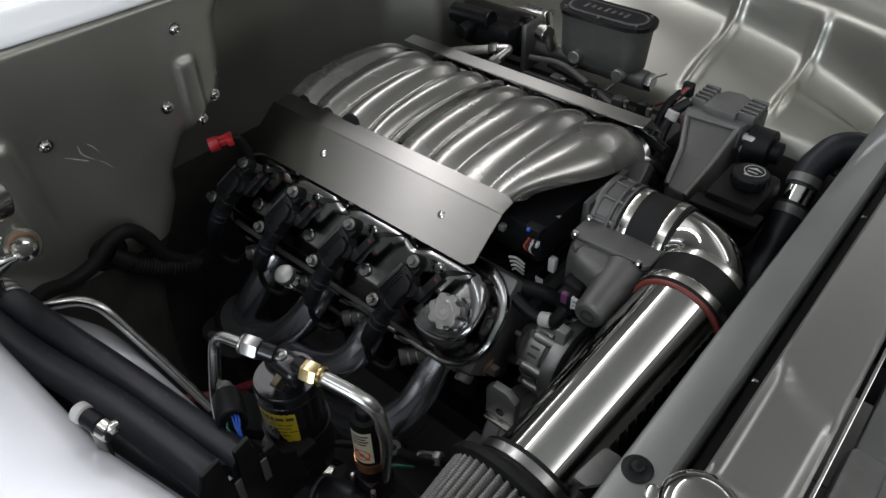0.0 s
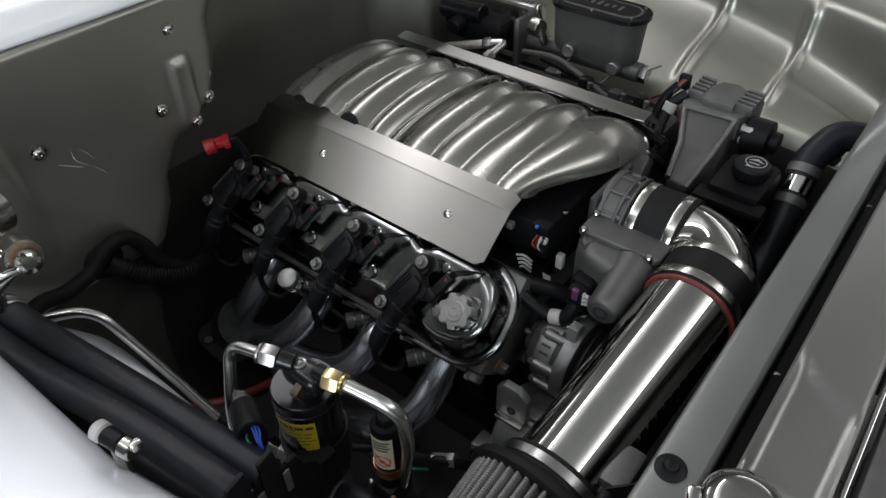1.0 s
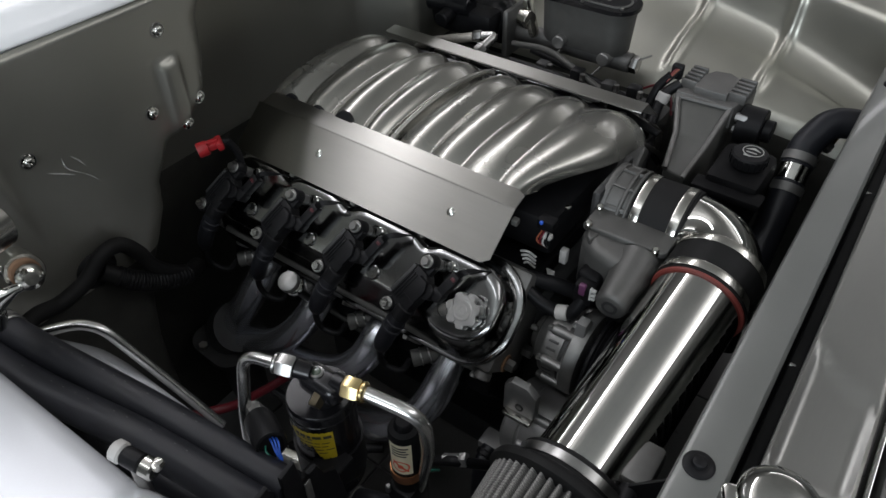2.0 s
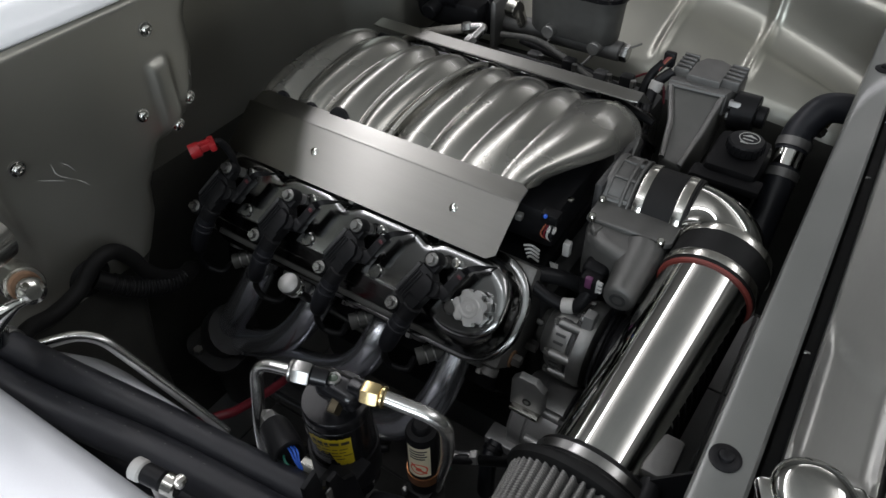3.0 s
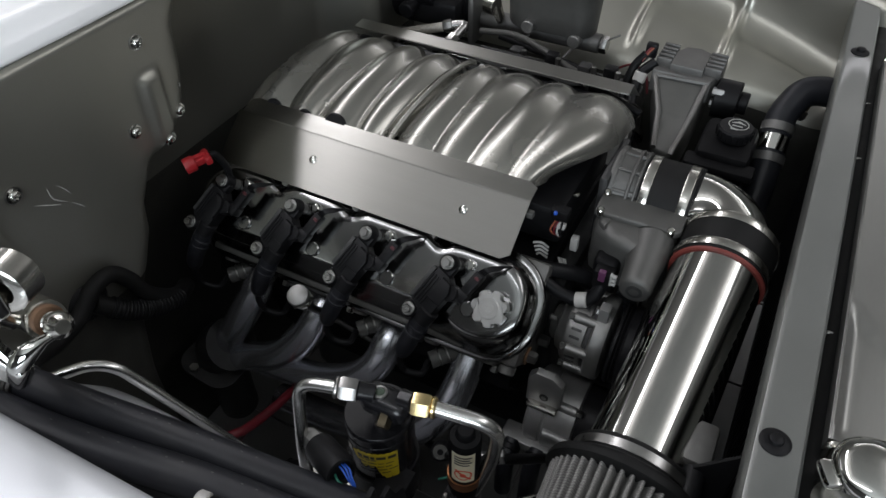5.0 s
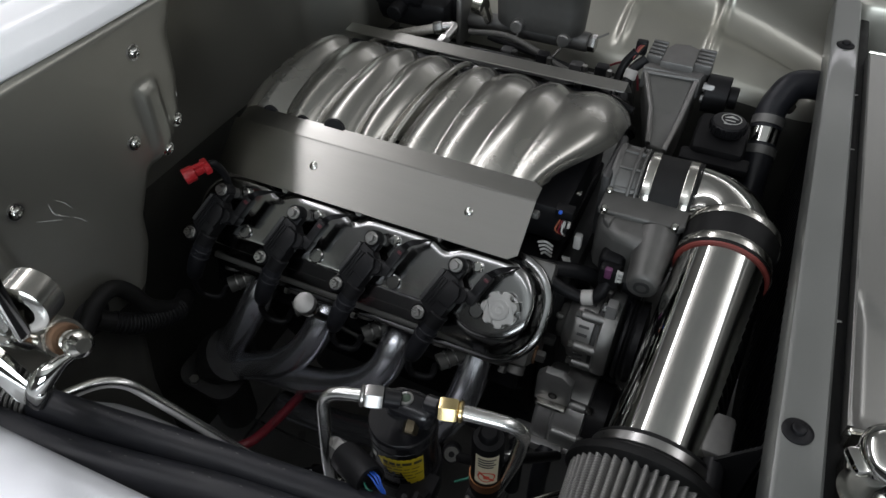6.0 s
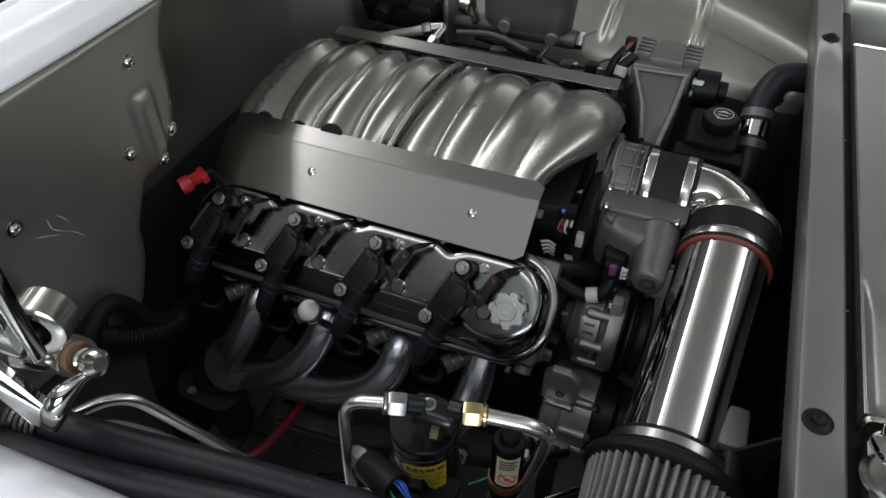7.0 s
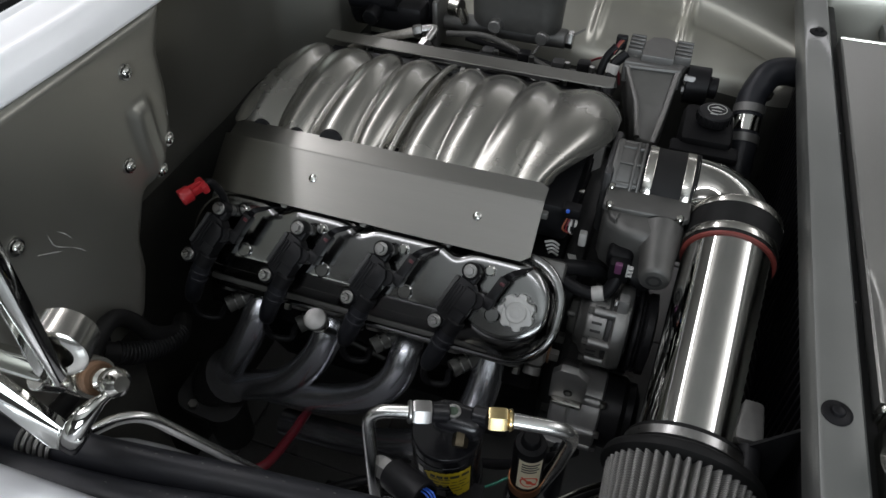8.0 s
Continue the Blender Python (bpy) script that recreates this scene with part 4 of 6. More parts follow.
def throttle_body():
    tb = thing("throttle_body", (0.30, 0, 0.80), "cast aluminium electronic throttle body with ribbed housing", "throttle body")
    c = Vector((0.285, -0.012, 0.858))
    part("mount_flange", box((0.012, 0.100, 0.100), c + Vector((0.004, 0, -0.004)), 0.012), CAST_DARK, tb)
    part("bore", lathe([(0.050, 0.006), (0.053, 0.006), (0.0515, 0.030), (0.0495, 0.040), (0.0475, 0.062), (0.0475, 0.082), (0.044, 0.082), (0.044, 0.0)], frame_of(c, c + Vector((1, 0, 0))), 48), THROTTLE_CAST, tb)
    # a deep cast frame over the bore: three hoops joined by cross ribs
    for x, w in ((0.2955, 0.004), (0.3185, 0.0022), (0.3275, 0.0018)):
        part("hoop", lathe([(0.044, -w), (0.0545, -w), (0.0555, -w * 0.5), (0.0555, w * 0.5), (0.0545, w), (0.044, w)], frame_of((x, -0.012, 0.858), (x + 1, -0.012, 0.858)), 44), THROTTLE_CAST, tb)
    for a in (52, 84, 116, 146):
        u = Vector((0, math.cos(radians(a)), math.sin(radians(a))))
        part("cross_rib", box((0.036, 0.0042, 0.010), (0, 0, 0), 0.0012, tx(*(Vector((0.312, -0.012, 0.858)) + u * 0.0495)) @ pose(0, 0, 0, a - 90, 0, 0)), THROTTLE_CAST, tb)
    # gear housing on the near side with its lid, motor and plug
    out = [(0.296, -0.05), (0.392, -0.05), (0.394, -0.092), (0.390, -0.120), (0.378, -0.132), (0.350, -0.133), (0.322, -0.128), (0.301, -0.114), (0.294, -0.096)]
    house = part("gear_housing", prism(out[::-1], 0.806, 0.876, None, 0.014, seg=5), THROTTLE_CAST, tb, "grey cast gear housing", sharp=60)
    lid = [(0.291, -0.048), (0.396, -0.048), (0.397, -0.090), (0.391, -0.095), (0.298, -0.099), (0.292, -0.095)]
    part("lid_flange", prism(lid[::-1], 0.8745, 0.8825, None, 0.0028, seg=3), THROTTLE_CAST, tb)
    part("lid_seam", prism([(0.293 + (x - 0.292) * 0.985, y * 0.985) for x, y in lid[::-1]], 0.8725, 0.8745, None, 0), CAST_DARK, tb, "dark lid seam")
    part("motor", lathe([(0.027, 0), (0.0245, 0.016), (0.0225, 0.034), (0.0208, 0.046), (0.0198, 0.062), (0.0190, 0.074), (0.0172, 0.079), (0.0145, 0.0802), (0.0, 0.0802)], frame_of((0.368, -0.098, 0.858), (0.3708, -0.1785, 0.851)), 40), THROTTLE_CAST, house, sharp=60)
    part("motor_dimple", lathe([(0.006, 0.0), (0.0095, 0.0), (0.0095, 0.0012), (0.006, 0.0012)], frame_of((0.37077, -0.1776, 0.8511), (0.3708, -0.1785, 0.851)), 24), CAST_DARK, house)
    part("web", prism([(0.300, -0.098), (0.316, -0.098), (0.312, -0.117), (0.304, -0.111)], 0.858, 0.879, None, 0.004, seg=3), THROTTLE_CAST, house)
    part("connector_socket", box((0.032, 0.028, 0.028), (0.327, -0.130, 0.834), 0.008, seg=3), MATT_BLACK, house, "black connector socket")
    for x, y in ((0.300, -0.096), (0.385, -0.096), (0.297, -0.06)):
        part("screw", rod((x, y, 0.878), (x, y - 0.004, 0.889), 0.0045, n=12), CHROME_DULL, house)
    part("plug", box((0.026, 0.02, 0.03), (0.330, -0.150, 0.830), 0.005), MATT_BLACK, tb, "black plug with purple lock")
    part("plug_lock", box((0.009, 0.007, 0.016), (0.3285, -0.1575, 0.839), 0.002), PURPLE, tb, "purple lock clip")
    for k in range(3):
        part("plug_tooth", box((0.007, 0.005, 0.0035), (0.3425, -0.158, 0.832 + 0.006 * k), 0.001), PRINT, tb)
    part("plug_comb", box((0.0025, 0.005, 0.018), (0.3395, -0.158, 0.838), 0.0008), PRINT, tb)
    part("plug_harness", sweep(smooth_path([(0.330, -0.152, 0.822), (0.324, -0.162, 0.804), (0.312, -0.166, 0.794), (0.285, -0.170, 0.800), (0.25, -0.172, 0.818), (0.21, -0.175, 0.83)], 6), 0.0085, 12), PLASTIC, tb, "ribbed black harness")
    part("tape_wrap", rod((0.3185, -0.1655, 0.7985), (0.3045, -0.1678, 0.7945), 0.0098, n=28, bevel=0.001), WHITE, tb, "white tape")


throttle_body()

A, B = Vector((0.4483, -0.12, 0.8561)), Vector((0.4324, -0.398, 0.8111))
AX = (B - A).normalized()
R = 0.0508


def intake_pipe():
    pipe = thing("intake_pipe", (0.44, -0.25, 0.80), "polished aluminium air intake pipe with silicone couplers", "intake pipe")
    # first coupler on the throttle body
    c0 = Vector((0.341, -0.012, 0.858))
    part("coupler", lathe([(0.046, -0.010), (0.0515, -0.010), (0.0525, -0.009), (0.0525, 0.054), (0.0515, 0.055), (0.046, 0.055)], frame_of(c0, c0 + Vector((1, 0, 0.02))), 56), SILICONE, pipe, "black silicone coupler")
    band_clamp(pipe, c0 + Vector((-0.002, 0, 0)), (1, 0, 0.02), 0.0525)
    band_clamp(pipe, c0 + Vector((0.0455, 0, 0)), (1, 0, 0.02), 0.0525)
    part("coupler_lip", lathe([(0.05, 0), (0.0531, 0), (0.0531, 0.0018), (0.05, 0.0018)], frame_of(c0 + Vector((0.0545, 0, 0)), c0 + Vector((1, 0, 0))), 48), SILICONE, pipe, "thin dark lip")
    # elbow
    start = c0 + Vector((0.045, 0, 0.0))
    rad = A.x - start.x
    path = [start + Vector((rad * math.sin(a), -rad * (1 - math.cos(a)), 0.006 * math.sin(a))) for a in np.linspace(0, math.pi / 2, 22)] + [A]
    part("elbow", sweep(path, 0.0495, 48, caps=False), CHROME, pipe, "polished elbow")
    # second coupler, its clamps and the red liner edge
    part("coupler", lathe([(0.048, -0.059), (0.0535, -0.059), (0.0545, -0.058), (0.0545, -0.001), (0.0535, 0), (0.048, 0)], frame_of(A, B), 56), SILICONE, pipe, "black silicone coupler")
    band_clamp(pipe, A - AX * 0.052, AX, 0.0546)
    band_clamp(pipe, A - AX * 0.009, AX, 0.0546)
    part("liner_edge", lathe([(0.048, 0), (0.0540, 0), (0.0546, 0.001), (0.0540, 0.003), (0.048, 0.003)], frame_of(A, B), 56), RED_SILICONE, pipe, "red silicone liner edge")
    n = (B - A).length
    part("straight_tube", lathe([(R - 0.002, -0.02), (R, -0.02), (R, n + 0.02), (R - 0.002, n + 0.02)], frame_of(A, B), 96), CHROME, pipe, "mirror-polished straight tube")
    # a small bracket welded on the front side near the filter
    part("tab", box((0.028, 0.05, 0.03), (0.483, -0.338, 0.842), 0.006), CAST, pipe, "grey mounting tab")
    part("sensor", rod((0.484, -0.365, 0.852), (0.486, -0.40, 0.842), 0.010), PLASTIC, pipe)


intake_pipe()


def air_filter():
    flt = thing("air_filter", B + AX * 0.12, "grey pleated cotton gauze cone air filter", "air filter")
    m = frame_of(B - AX * 0.030, B + AX)
    part("rubber_flange", lathe([(0.050, -0.002), (0.058, -0.002), (0.060, 0.0), (0.060, 0.017), (0.070, 0.020), (0.0765, 0.024), (0.078, 0.028), (0.078, 0.033), (0.074, 0.036), (0.05, 0.036)], m, 64), SILICONE, flt, "black rubber flange")
    band = part("band_clamp", lathe([(0.0602, 0.004), (0.0614, 0.004), (0.0614, 0.013), (0.0602, 0.013)], m, 64), STEEL, flt, "wide polished band clamp")
    # writing that cannot be read on the clamp: short bars
    for k in range(5):
        q = pose(0, 0, 0.0085, 0, 0, 28 + 3.2 * k)
        part("print_bar", box((0.0005, 0.0016, 0.006), (0.0619, 0, 0), 0, m @ q), INK, band)
    # each pleat a rounded fin from the flange to the far cap
    n = 46
    length = 0.17
    for k in range(n):
        a = 360 * k / n
        bm = bmesh.new()
        rows = []
        for s in np.linspace(0, 1, 5):
            z = 0.030 + length * s
            ro = 0.0725 - 0.014 * s
            ri = ro - 0.013
            half = math.pi / n
            row = []
            for f, r in ((-1.0, ri), (-0.62, ri + 0.004), (-0.42, ro - 0.002), (-0.16, ro), (0.16, ro), (0.42, ro - 0.002), (0.62, ri + 0.004), (1.0, ri)):
                t = f * half
                row.append(bm.verts.new((r * math.cos(t), r * math.sin(t), z)))
            rows.append(row)
        grid_faces(bm, rows)
        part("pleat", put(bmesh.new(), bm, m @ pose(0, 0, 0, 0, 0, a)), GAUZE_MESH, flt, sharp=60)
    part("end_cap", lathe([(0, 0.20), (0.05, 0.20), (0.060, 0.197), (0.062, 0.19), (0.058, 0.186), (0, 0.186)], m, 48), SILICONE, flt, "black rubber end cap")


def gauze_material():
    m = mat("woven_grey_gauze", (0.30, 0.295, 0.28), 0.55, 0.35, 0.15, 60, 900, 0.05)
    nt = m.node_tree
    n, li = nt.nodes, nt.links
    tc, b = n.new("ShaderNodeTexCoord"), n["Principled BSDF"]
    chk = n.new("ShaderNodeTexChecker")
    chk.inputs["Scale"].default_value = 980
    li.new(tc.outputs["Object"], chk.inputs[0])
    bp = n.new("ShaderNodeBump")
    bp.inputs["Strength"].default_value, bp.inputs["Distance"].default_value = 0.5, 0.001
    li.new(chk.outputs["Fac"], bp.inputs["Height"])
    li.new(bp.outputs[0], b.inputs["Normal"])
    mix = n.new("ShaderNodeMix")
    mix.data_type, mix.blend_type = "RGBA", "MULTIPLY"
    mix.inputs[0].default_value = 1
    src = b.inputs["Base Color"].links[0].from_socket
    rg = n.new("ShaderNodeMapRange")
    rg.inputs[3].default_value, rg.inputs[4].default_value = 0.35, 1.0
    li.new(chk.outputs["Fac"], rg.inputs[0])
    li.new(src, mix.inputs[6])
    li.new(rg.outputs[0], mix.inputs[7])
    li.new(mix.outputs[2], b.inputs["Base Color"])
    return m


GAUZE_MESH = gauze_material()
air_filter()


# ---- front accessories ----
def alternator():
    alt = thing("alternator", (0.31, -0.165, 0.66), "grey cast alternator with bolted halves", "alternator")
    c = Vector((0.332, -0.165, 0.744))
    to = frame_of(c, c + Vector((1, 0, 0)))
    part("rear_half", lathe([(0, -0.040), (0.028, -0.040), (0.033, -0.038), (0.036, -0.032), (0.043, -0.028), (0.046, -0.023), (0.046, -0.002), (0.044, 0.0), (0, 0)], to, 48), CAST_ALT, alt)
    part("stator_ring", lathe([(0.036, 0.0), (0.0475, 0.0), (0.0475, 0.005), (0.036, 0.005)], to, 48), CAST_DARK, alt, "dark laminated ring")
    part("front_half", lathe([(0, 0.005), (0.052, 0.005), (0.056, 0.008), (0.0565, 0.018), (0.054, 0.024), (0.03, 0.028), (0, 0.028)], to, 48), CAST_ALT, alt)
    for a in (118, 165, 212, 262, 330, 30):
        u = Vector((0, math.cos(radians(a)), math.sin(radians(a)))) * 0.050
        part("lug", rod(c + u + Vector((-0.020, 0, 0)), c + u + Vector((0.010, 0, 0)), 0.0062, n=18), CAST_ALT, alt)
        part("clamp_bolt", hexagon(c + u + Vector((-0.026, 0, 0)), c + u + Vector((-0.020, 0, 0)), 0.0048), CAST_DULL, alt)
    for k in range(13):
        a = radians(96 + 13 * k)
        u = Vector((0, math.cos(a), math.sin(a)))
        part("cooling_slot", box((0.013, 0.0034, 0.003), (0, 0, 0), 0.0008, tx(*(c + u * 0.0452 + Vector((-0.013, 0, 0)))) @ pose(0, 0, 0, math.degrees(a) - 90, 0, 0)), CAST_DARK, alt, "dark cooling slot")
    part("adjuster_ear", prism([(-0.012, -0.010), (0.010, -0.010), (0.013, 0.006), (0.006, 0.016), (-0.008, 0.016)], 0, 0.013, Matrix(((0, 0, 1, 0.339), (1, 0, 0, -0.178), (0, 1, 0, 0.797), (0, 0, 0, 1))), 0.003), CAST_LIGHT, alt, "bright cast ear")
    part("ear_bolt", hexagon((0.334, -0.178, 0.801), (0.339, -0.178, 0.801), 0.0058), STEEL, alt)
    part("rear_cap", lathe([(0, -0.050), (0.020, -0.050), (0.024, -0.046), (0.026, -0.034), (0, -0.034)], to, 36), CAST_DULL, alt, "dark rear cap")
    part("terminal", rod(c + Vector((-0.042, -0.018, 0.022)), c + Vector((-0.052, -0.019, 0.024)), 0.004, n=14), CAST_DULL, alt)
    part("pulley", lathe([(0, 0.031), (0.050, 0.031), (0.053, 0.033), (0.053, 0.036), (0.050, 0.038), (0.053, 0.040), (0.050, 0.043), (0.053, 0.046), (0.053, 0.054), (0.030, 0.058), (0, 0.058)], to, 40), PLASTIC, alt, "black grooved pulley")
    part("bracket", prism([(-0.022, -0.026), (0.020, -0.026), (0.024, -0.018), (0.024, 0.022), (0.010, 0.034), (-0.012, 0.034), (-0.022, 0.022)], 0, 0.011, Matrix(((1, 0, 0, 0.302), (0, 0, -1, -0.232), (0, 1, 0, 0.690), (0, 0, 0, 1))), 0.002), CAST_LIGHT, alt, "grey cast bracket")
    part("bracket_foot", box((0.042, 0.014, 0.007), (0.304, -0.246, 0.666), 0.003), CHROME_DULL, alt)
    part("bracket_hole", lathe([(0.0035, 0), (0.006, 0), (0.006, 0.0015), (0.0035, 0.0015)], frame_of(Vector((0.304, -0.2428, 0.682)), Vector((0.304, -0.3, 0.682))), 20), CAST_DARK, alt)


alternator()


def compressor():
    comp = thing("air_conditioning_compressor", (0.30, -0.2, 0.55), "grey cast air conditioning compressor", "compressor")
    p, q = Vector((0.284, -0.205, 0.615)), Vector((0.345, -0.205, 0.615))
    part("rear_shell", lathe([(0, 0), (0.050, 0), (0.054, 0.004), (0.054, 0.022), (0.0525, 0.0235), (0.0525, 0.0255), (0.055, 0.027), (0.055, 0.064), (0.050, 0.067), (0, 0.067)], frame_of(p, q), 48), CAST_LIGHT, comp)
    part("front_shell", lathe([(0, 0.002), (0.049, 0.002), (0.051, 0.005), (0.051, 0.030), (0.046, 0.036), (0.046, 0.045), (0.030, 0.052), (0, 0.052)], frame_of(q, q + Vector((1, 0, 0))), 48), PLASTIC, comp, "black clutch housing")
    for a in (120, 165, 210, 255, 300):
        u = Vector((0, math.cos(radians(a)), math.sin(radians(a)))) * 0.055
        part("lug", rod(p + u + Vector((0.028, 0, 0)), p + u + Vector((0.064, 0, 0)), 0.0065, n=16), CAST_LIGHT, comp)
        part("case_bolt", hexagon(p + u + Vector((0.064, 0, 0)), p + u + Vector((0.071, 0, 0)), 0.0055), STEEL, comp)
    part("foot", box((0.075, 0.03, 0.018), (0.295, -0.252, 0.587), 0.004), CAST_LIGHT, comp, "flat mounting pad")
    for dx in (-0.012, 0.024):
        f = Vector((0.288 + dx, -0.262, 0.588))
        part("hose_fitting", sweep([f, f + Vector((0, -0.016, -0.006)), f + Vector((0.0, -0.024, -0.03)), f + Vector((0.0, -0.026, -0.09))], 0.012, 18), RUBBER, comp, "black hose end")
        part("ferrule", rod(f + Vector((0, -0.006, -0.001)), f + Vector((0, -0.014, -0.005)), 0.0145, n=20), PLASTIC, comp)


compressor()

# belt drive and water pump mass at the front of the engine
pump = thing("water_pump", (0.30, 0, 0.6), "cast water pump with black pulleys and belt", "water pump")
part("pump_body", box((0.05, 0.18, 0.12), (0.30, 0, 0.70), 0.03), CAST_DARK, pump)
part("pulley", rod((0.34, 0.0, 0.70), (0.372, 0.0, 0.70), 0.062, n=40), PLASTIC, pump)
part("idler", rod((0.345, -0.10, 0.785), (0.372, -0.10, 0.785), 0.034, n=32), PLASTIC, pump, "black idler pulley")
part("belt", box((0.024, 0.30, 0.005), (0.358, -0.02, 0.66), 0.001), RUBBER, pump, "black ribbed belt")
part("belt", box((0.024, 0.005, 0.20), (0.358, -0.135, 0.68), 0.001), RUBBER, pump, "black ribbed belt")

# harness and loose connectors between manifold and throttle body
har = thing("wiring_harness", (0.25, -0.12, 0.8), "black wiring harness with small connectors", "wiring harness")
part("loom", sweep(smooth_path([(0.15, -0.20, 0.82), (0.20, -0.185, 0.825), (0.25, -0.16, 0.818), (0.30, -0.13, 0.80), (0.32, -0.12, 0.775)], 6), 0.010, 14), PLASTIC, har, "taped black loom")
part("loom", sweep(smooth_path([(-0.20, -0.205, 0.815), (-0.1, -0.20, 0.822), (0.05, -0.20, 0.824), (0.16, -0.20, 0.822)], 6), 0.009, 12), PLASTIC, har, "taped black loom")
for at, size, mt, lb in (((0.2588, -0.125, 0.885), (0.022, 0.016, 0.014), MATT_BLACK, "black connector"), ((0.255, -0.134, 0.890), (0.005, 0.005, 0.005), BLUE_WIRE, "blue lock"),
                         ((0.276, -0.103, 0.824), (0.010, 0.010, 0.022), WHITE, "white connector"), ((0.262, -0.128, 0.868), (0.012, 0.008, 0.008), WHITE, "white clip"),
                         ((0.262, -0.078, 0.880), (0.008, 0.008, 0.004), CHROME_DULL, "small bolt head"), ((0.230, -0.153, 0.893), (0.009, 0.009, 0.009), GREY_PLASTIC, "grey clip")):
    part("connector", box(size, at, 0.002, None), mt, har, lb)
for k in range(4):
    part("wire", sweep(smooth_path([(0.2332 + 0.002 * k, -0.140, 0.838 - 0.006 * k), (0.243, -0.138, 0.840 - 0.006 * k), (0.25, -0.130, 0.828 - 0.006 * k)], 4), 0.0016, 6), PRINT, har)
    part("wire", sweep(smooth_path([(0.255 + 0.003 * k, -0.130, 0.875), (0.252 + 0.004 * k, -0.136, 0.862), (0.264, -0.13, 0.852)], 4), 0.0013, 6), (ORANGE, RED_WIRE, WHITE, PLASTIC)[k], har)
    part("wire", sweep(smooth_path([(0.262 + 0.003 * k, -0.118, 0.806), (0.268 + 0.002 * k, -0.124, 0.796), (0.262, -0.12, 0.785)], 4), 0.0015, 6), PRINT, har)

# red plastic plug at the rear of the near bank
plug = thing("red_plug", (-0.182, -0.272, 0.90), "red plastic connector plug with an open ring end", "plug")
p0, p1 = Vector((-0.1905, -0.277, 0.9015)), Vector((-0.1725, -0.2465, 0.907))
way = (p1 - p0).normalized()
pm = frame_of(p0, p1)
part("plug_ring", lathe([(0.0075, -0.002), (0.0098, -0.002), (0.0104, 0.0), (0.0104, 0.010), (0.0096, 0.012), (0.0075, 0.012), (0.0072, 0.008), (0.0072, 0.002), (0.0075, -0.002)], pm, 28), RED_PLASTIC, plug, "open red ring")
part("plug_floor", lathe([(0, 0.0085), (0.0072, 0.0085), (0.0072, 0.0105), (0, 0.0105)], pm, 20), DARK_RED, plug)
part("plug_body", box((0.012, 0.010, 0.022), (0, 0, 0.021), 0.002, pm), RED_PLASTIC, plug)
part("cross_bar", box((0.024, 0.012, 0.009), (0, 0, 0.028), 0.0025, pm), RED_PLASTIC, plug)
part("latch", box((0.006, 0.005, 0.020), (0, 0.0065, 0.018), 0.0015, pm), RED_PLASTIC, plug)
part("stem", sweep(smooth_path([p0 + way * 0.032, p0 + way * 0.040 + Vector((0, 0, -0.004)), p0 + way * 0.046 + Vector((0.0, 0.004, -0.03)), p0 + way * 0.046 + Vector((0.0, 0.004, -0.06))], 5), 0.005, 12), PLASTIC, plug, "black stem")


# ---- near side of the bay ----
SIGHT = mat("sight_glass_lens", (0.05, 0.07, 0.05), 0.15)


